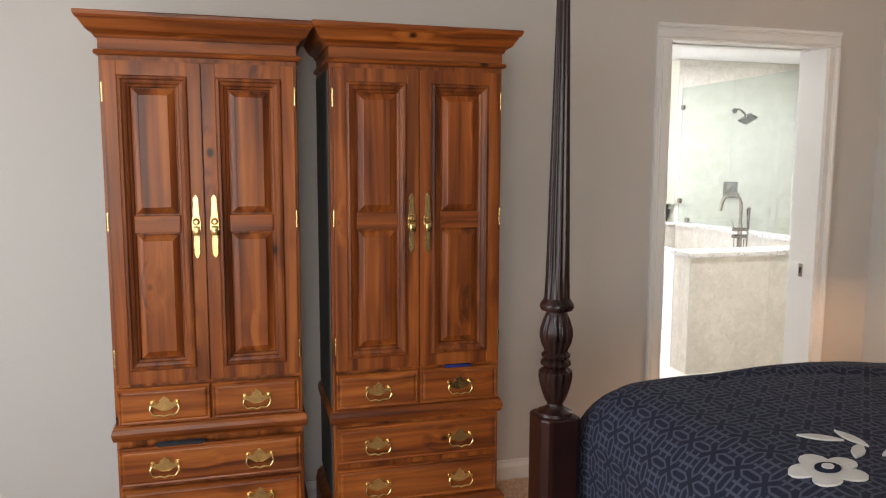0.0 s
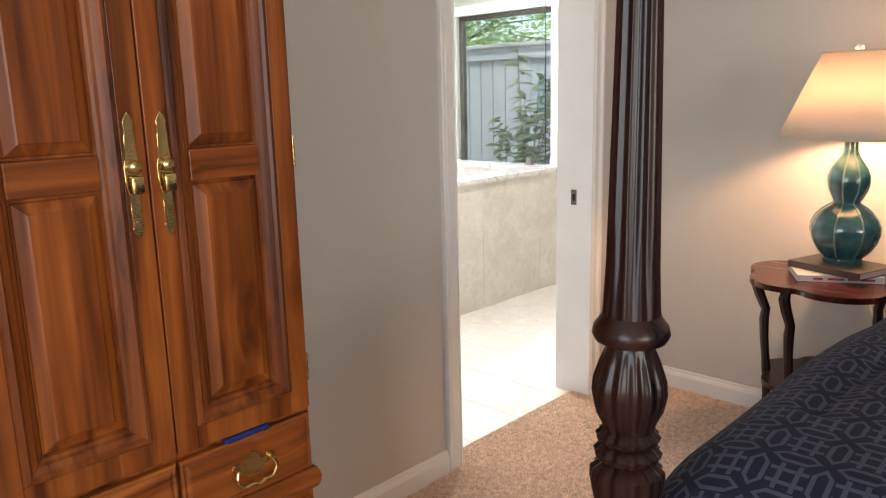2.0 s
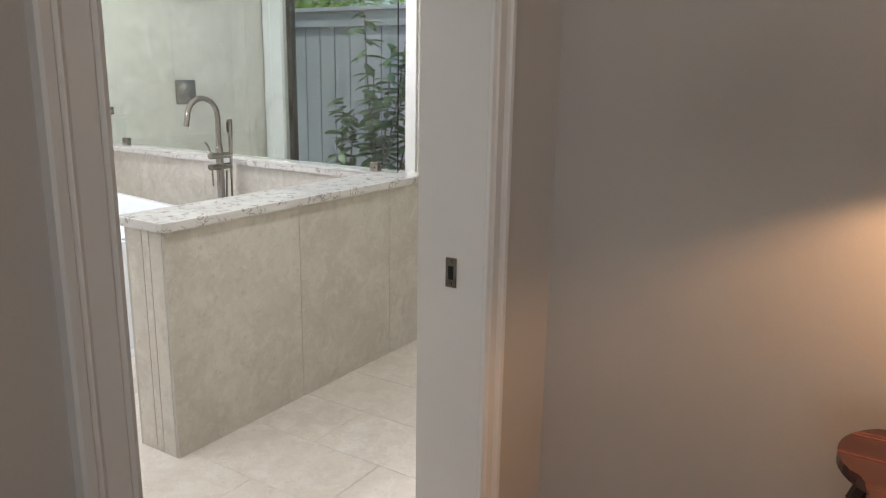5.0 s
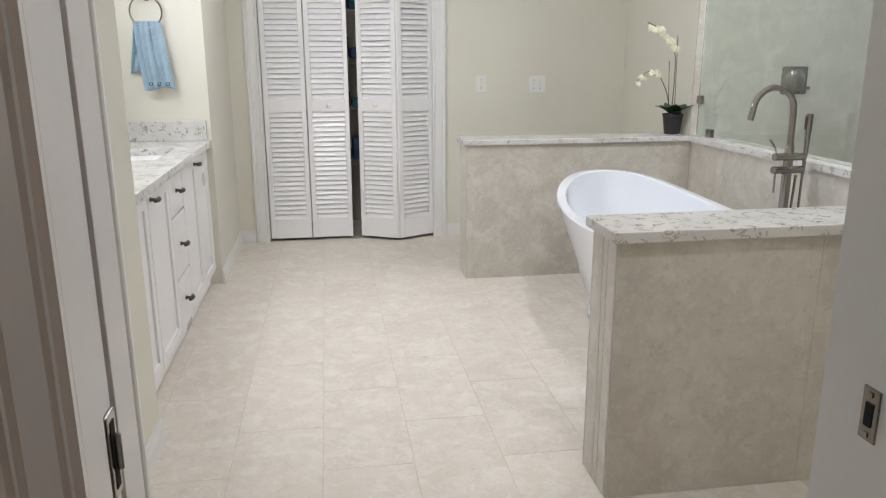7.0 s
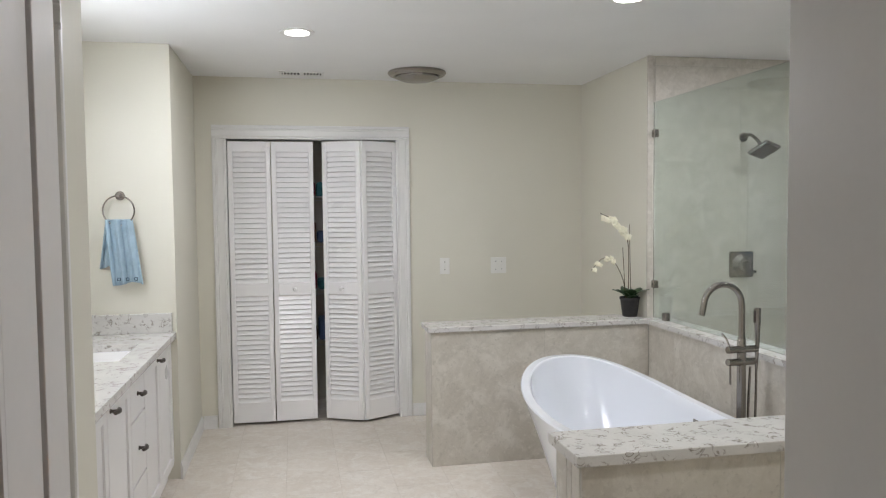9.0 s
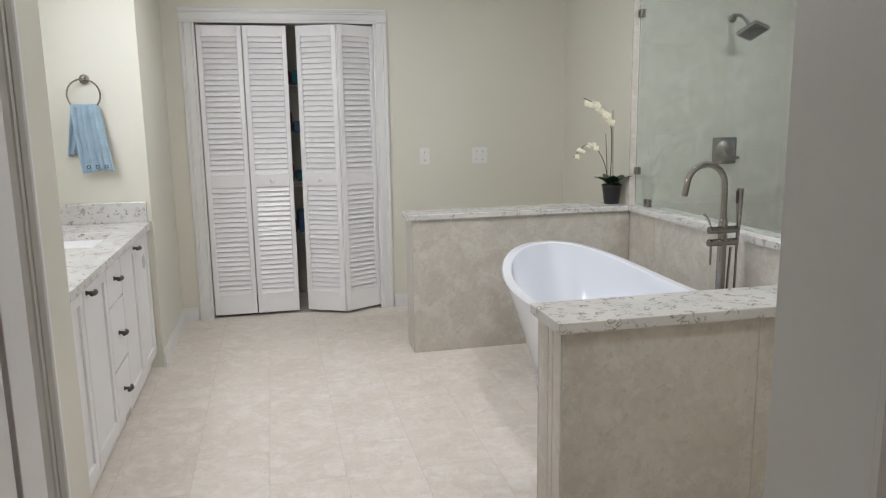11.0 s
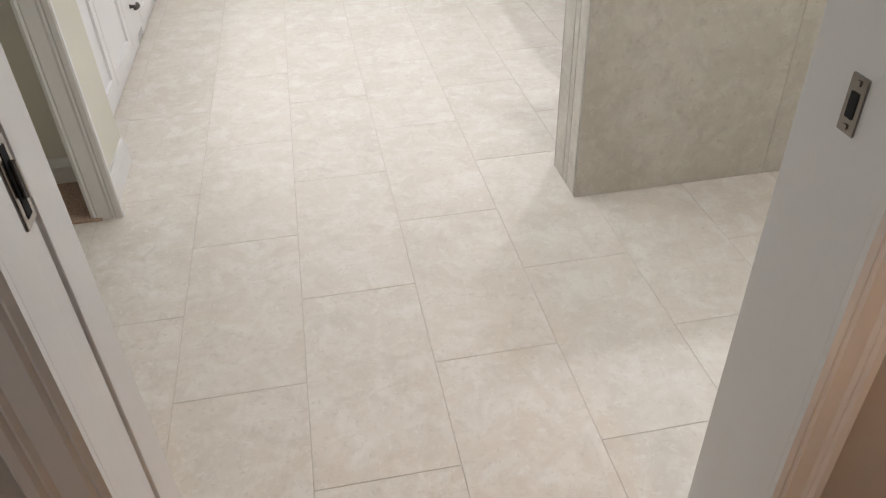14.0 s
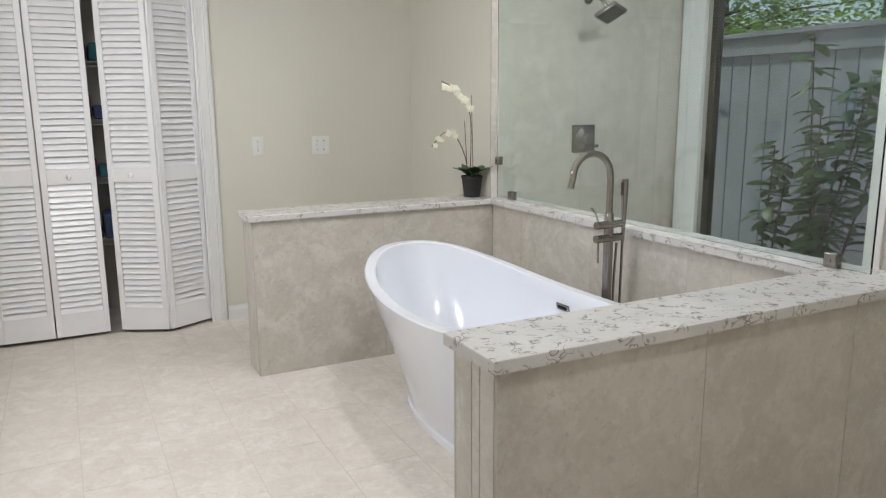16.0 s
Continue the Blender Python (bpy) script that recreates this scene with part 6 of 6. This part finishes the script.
def foliage_mat(name, a, b):
    m = mat(name, a, 0.5, vary=0.3, scale=3, grain=40, bump=0.05, dark=b)
    nt = m.node_tree
    n, l = nt.nodes, nt.links
    bs = n["Principled BSDF"]
    tr, mx = n.new("ShaderNodeBsdfTranslucent"), n.new("ShaderNodeMixShader")
    tr.inputs[0].default_value = (a[0] * 2.2, a[1] * 2.2, a[2] * 1.2, 1)
    mx.inputs[0].default_value = 0.35
    l.new(bs.outputs[0], mx.inputs[1]), l.new(tr.outputs[0], mx.inputs[2]), l.new(mx.outputs[0], n["Material Output"].inputs[0])
    return m


M_GREEN = foliage_mat("sunlit_leaves", (0.13, 0.25, 0.055), (0.05, 0.12, 0.03))
M_VINE = foliage_mat("shrub_leaves", (0.060, 0.125, 0.055), (0.025, 0.060, 0.030))
M_BARK = mat("bark", (0.09, 0.065, 0.045), 0.9, vary=0.3, scale=12, grain=60, bump=0.8)


def leaf_quads(name, spots, size, material, parent, seed, flat=0.5):
    """Many small folded leaves at the given places, as one mesh."""
    rnd = random.Random(seed)
    vs, fs = [], []
    for c in spots:
        L = size * rnd.uniform(0.6, 1.3)
        w = L * 0.28
        m = Matrix.Translation(c) @ pose(0, 0, 0, rnd.uniform(-60, 60) * flat, rnd.uniform(-50, 60) * flat, rnd.uniform(0, 360))
        base = len(vs)
        for p in ((0, 0, 0), (L * 0.45, w, L * 0.12), (L, 0, -L * 0.08), (L * 0.45, -w, L * 0.12), (L * 0.5, 0, 0.0)):
            vs.append(tuple(m @ Vector(p)))
        fs += [(base, base + 4, base + 1), (base + 1, base + 4, base + 2), (base, base + 3, base + 4), (base + 3, base + 2, base + 4)]
    me = bpy.data.meshes.new(name)
    me.from_pydata(vs, [], fs)
    me.materials.append(material)
    ob = new(name, me)
    ob.parent = parent
    return ob


def tree(x, y, h, r, seed):
    rnd = random.Random(seed)
    t = thing("tree", "leafy green tree behind the garden fence", "tree", "trees behind the fence")
    bm = bmesh.new()
    tube(bm, smooth_path([(x, y, -0.13), (x + 0.08, y, h * 0.3), (x - 0.05, y + 0.1, h * 0.6), (x, y, h * 0.85)], 5), 0, 10, radii=[0.14 - 0.006 * i for i in range(16)])
    part("trunk", bm, M_BARK, t, smooth=True)
    spots = []
    for c in range(26):
        a, q = rnd.uniform(0, 6.28), r * math.sqrt(rnd.random())
        cz = h * rnd.uniform(0.32, 1.0)
        cc = Vector((x + q * math.cos(a), y + q * math.sin(a), cz))
        bm = bmesh.new()
        tube(bm, [(x, y, min(h * 0.8, max(0.6, cz - 0.5))), ((x + cc.x) / 2, (y + cc.y) / 2, cz - 0.1), tuple(cc)], 0, 6, radii=[0.03, 0.02, 0.008])
        part("limb", bm, M_BARK, t)
        for k in range(170):
            spots.append(cc + Vector((rnd.gauss(0, 0.34), rnd.gauss(0, 0.34), rnd.gauss(0, 0.26))))
    leaf_quads("crown", spots, 0.13, M_GREEN, t, seed)


for k, (x, y, h, r) in enumerate(((10.2, 8.4, 4.2, 1.5), (10.0, 11.2, 4.6, 1.6), (10.6, 6.0, 4.4, 1.5), (10.4, 14.0, 4.4, 1.7), (12.6, 9.8, 5.6, 2.0), (12.8, 13.0, 5.6, 2.0))):
    tree(x, y, h, r, 20 + k)


def shrub(x, y, h, seed, n_stems):
    rnd = random.Random(seed)
    s = thing("climbing_shrub", "tall thin leafy shrub in front of the garden fence", "shrub", "shrubs at the fence")
    for k in range(n_stems):
        lean = Vector((rnd.uniform(-0.12, 0.12), rnd.uniform(-0.28, 0.28), 0))
        hh = h * rnd.uniform(0.55, 1.0) if k else h
        base = Vector((x + rnd.uniform(-0.08, 0.08), y + rnd.uniform(-0.12, 0.12), -0.13))
        pts = [base, base + lean * 0.3 + Vector((0, 0, hh * 0.35)), base + lean * 0.8 + Vector((0, 0, hh * 0.7)), base + lean * 1.1 + Vector((0, 0, hh))]
        path = smooth_path(pts, 9)
        bm = bmesh.new()
        tube(bm, path, 0, 6, radii=[0.012 - 0.0003 * i for i in range(len(path))])
        part("stem", bm, M_BARK, s, smooth=True)
        bm = bmesh.new()
        for i, q in enumerate(path[5:]):
            for j in range(2):
                L = rnd.uniform(0.12, 0.20)
                leaf_blade(bm, Matrix.Translation(q + Vector((0, 0, rnd.uniform(-0.04, 0.04)))) @ pose(0, 0, 0, rnd.uniform(-25, 25), rnd.uniform(-25, 15), rnd.uniform(0, 360)), L, L * 0.48, 0.35, 4)
        part("foliage", bm, M_VINE, s, "dark green pointed leaves", smooth=True)


shrub(7.55, 7.15, 2.0, 5, 7)
shrub(7.75, 7.70, 1.2, 9, 3)

# ---- floor tiles ----
rnd = random.Random(2)
TW, TL, X0T = 0.3075, 0.612, 2.391
cache = {}
col = -6
while X0T + col * TW < BATH_X1:
    xa, xb = X0T + col * TW, X0T + (col + 1) * TW
    off = 4.434 if col % 2 == 0 else 4.129
    ya = off - 3 * TL
    while ya < 9.3:
        yb = ya + TL
        a, b, c, d = max(xa, 0.96), min(xb, BATH_X1 + 0.01), max(ya, 3.837), min(yb, 9.3)
        inside = (b > 2.06 and c < BATH_Y1 + 0.1) or c < 5.26 or (a < 3.9 and c >= 8.5) or (a < 2.1 and c > 5.5)
        if b - a > 0.02 and d - c > 0.02 and inside:
            g = 0.0011
            key = (round(b - a, 4), round(d - c, 4))
            if key not in cache:
                w2, l2 = (b - a) / 2 - g, (d - c) / 2 - g
                bm = bmesh.new()
                loft(bm, [[(-w2, -l2, -0.008), (w2, -l2, -0.008), (w2, l2, -0.008), (-w2, l2, -0.008)], [(-w2, -l2, -0.0006), (w2, -l2, -0.0006), (w2, l2, -0.0006), (-w2, l2, -0.0006)], [(-w2 + 0.0006, -l2 + 0.0006, 0), (w2 - 0.0006, -l2 + 0.0006, 0), (w2 - 0.0006, l2 - 0.0006, 0), (-w2 + 0.0006, l2 - 0.0006, 0)]])
                cache[key] = finish(bm, "tile", M_TILE)
            o = new("tile", cache[key])
            o.parent = bath_floor
            o.matrix_basis = Matrix.Translation(((a + b) / 2, (c + d) / 2, 0.0))
        ya = yb
    col += 1
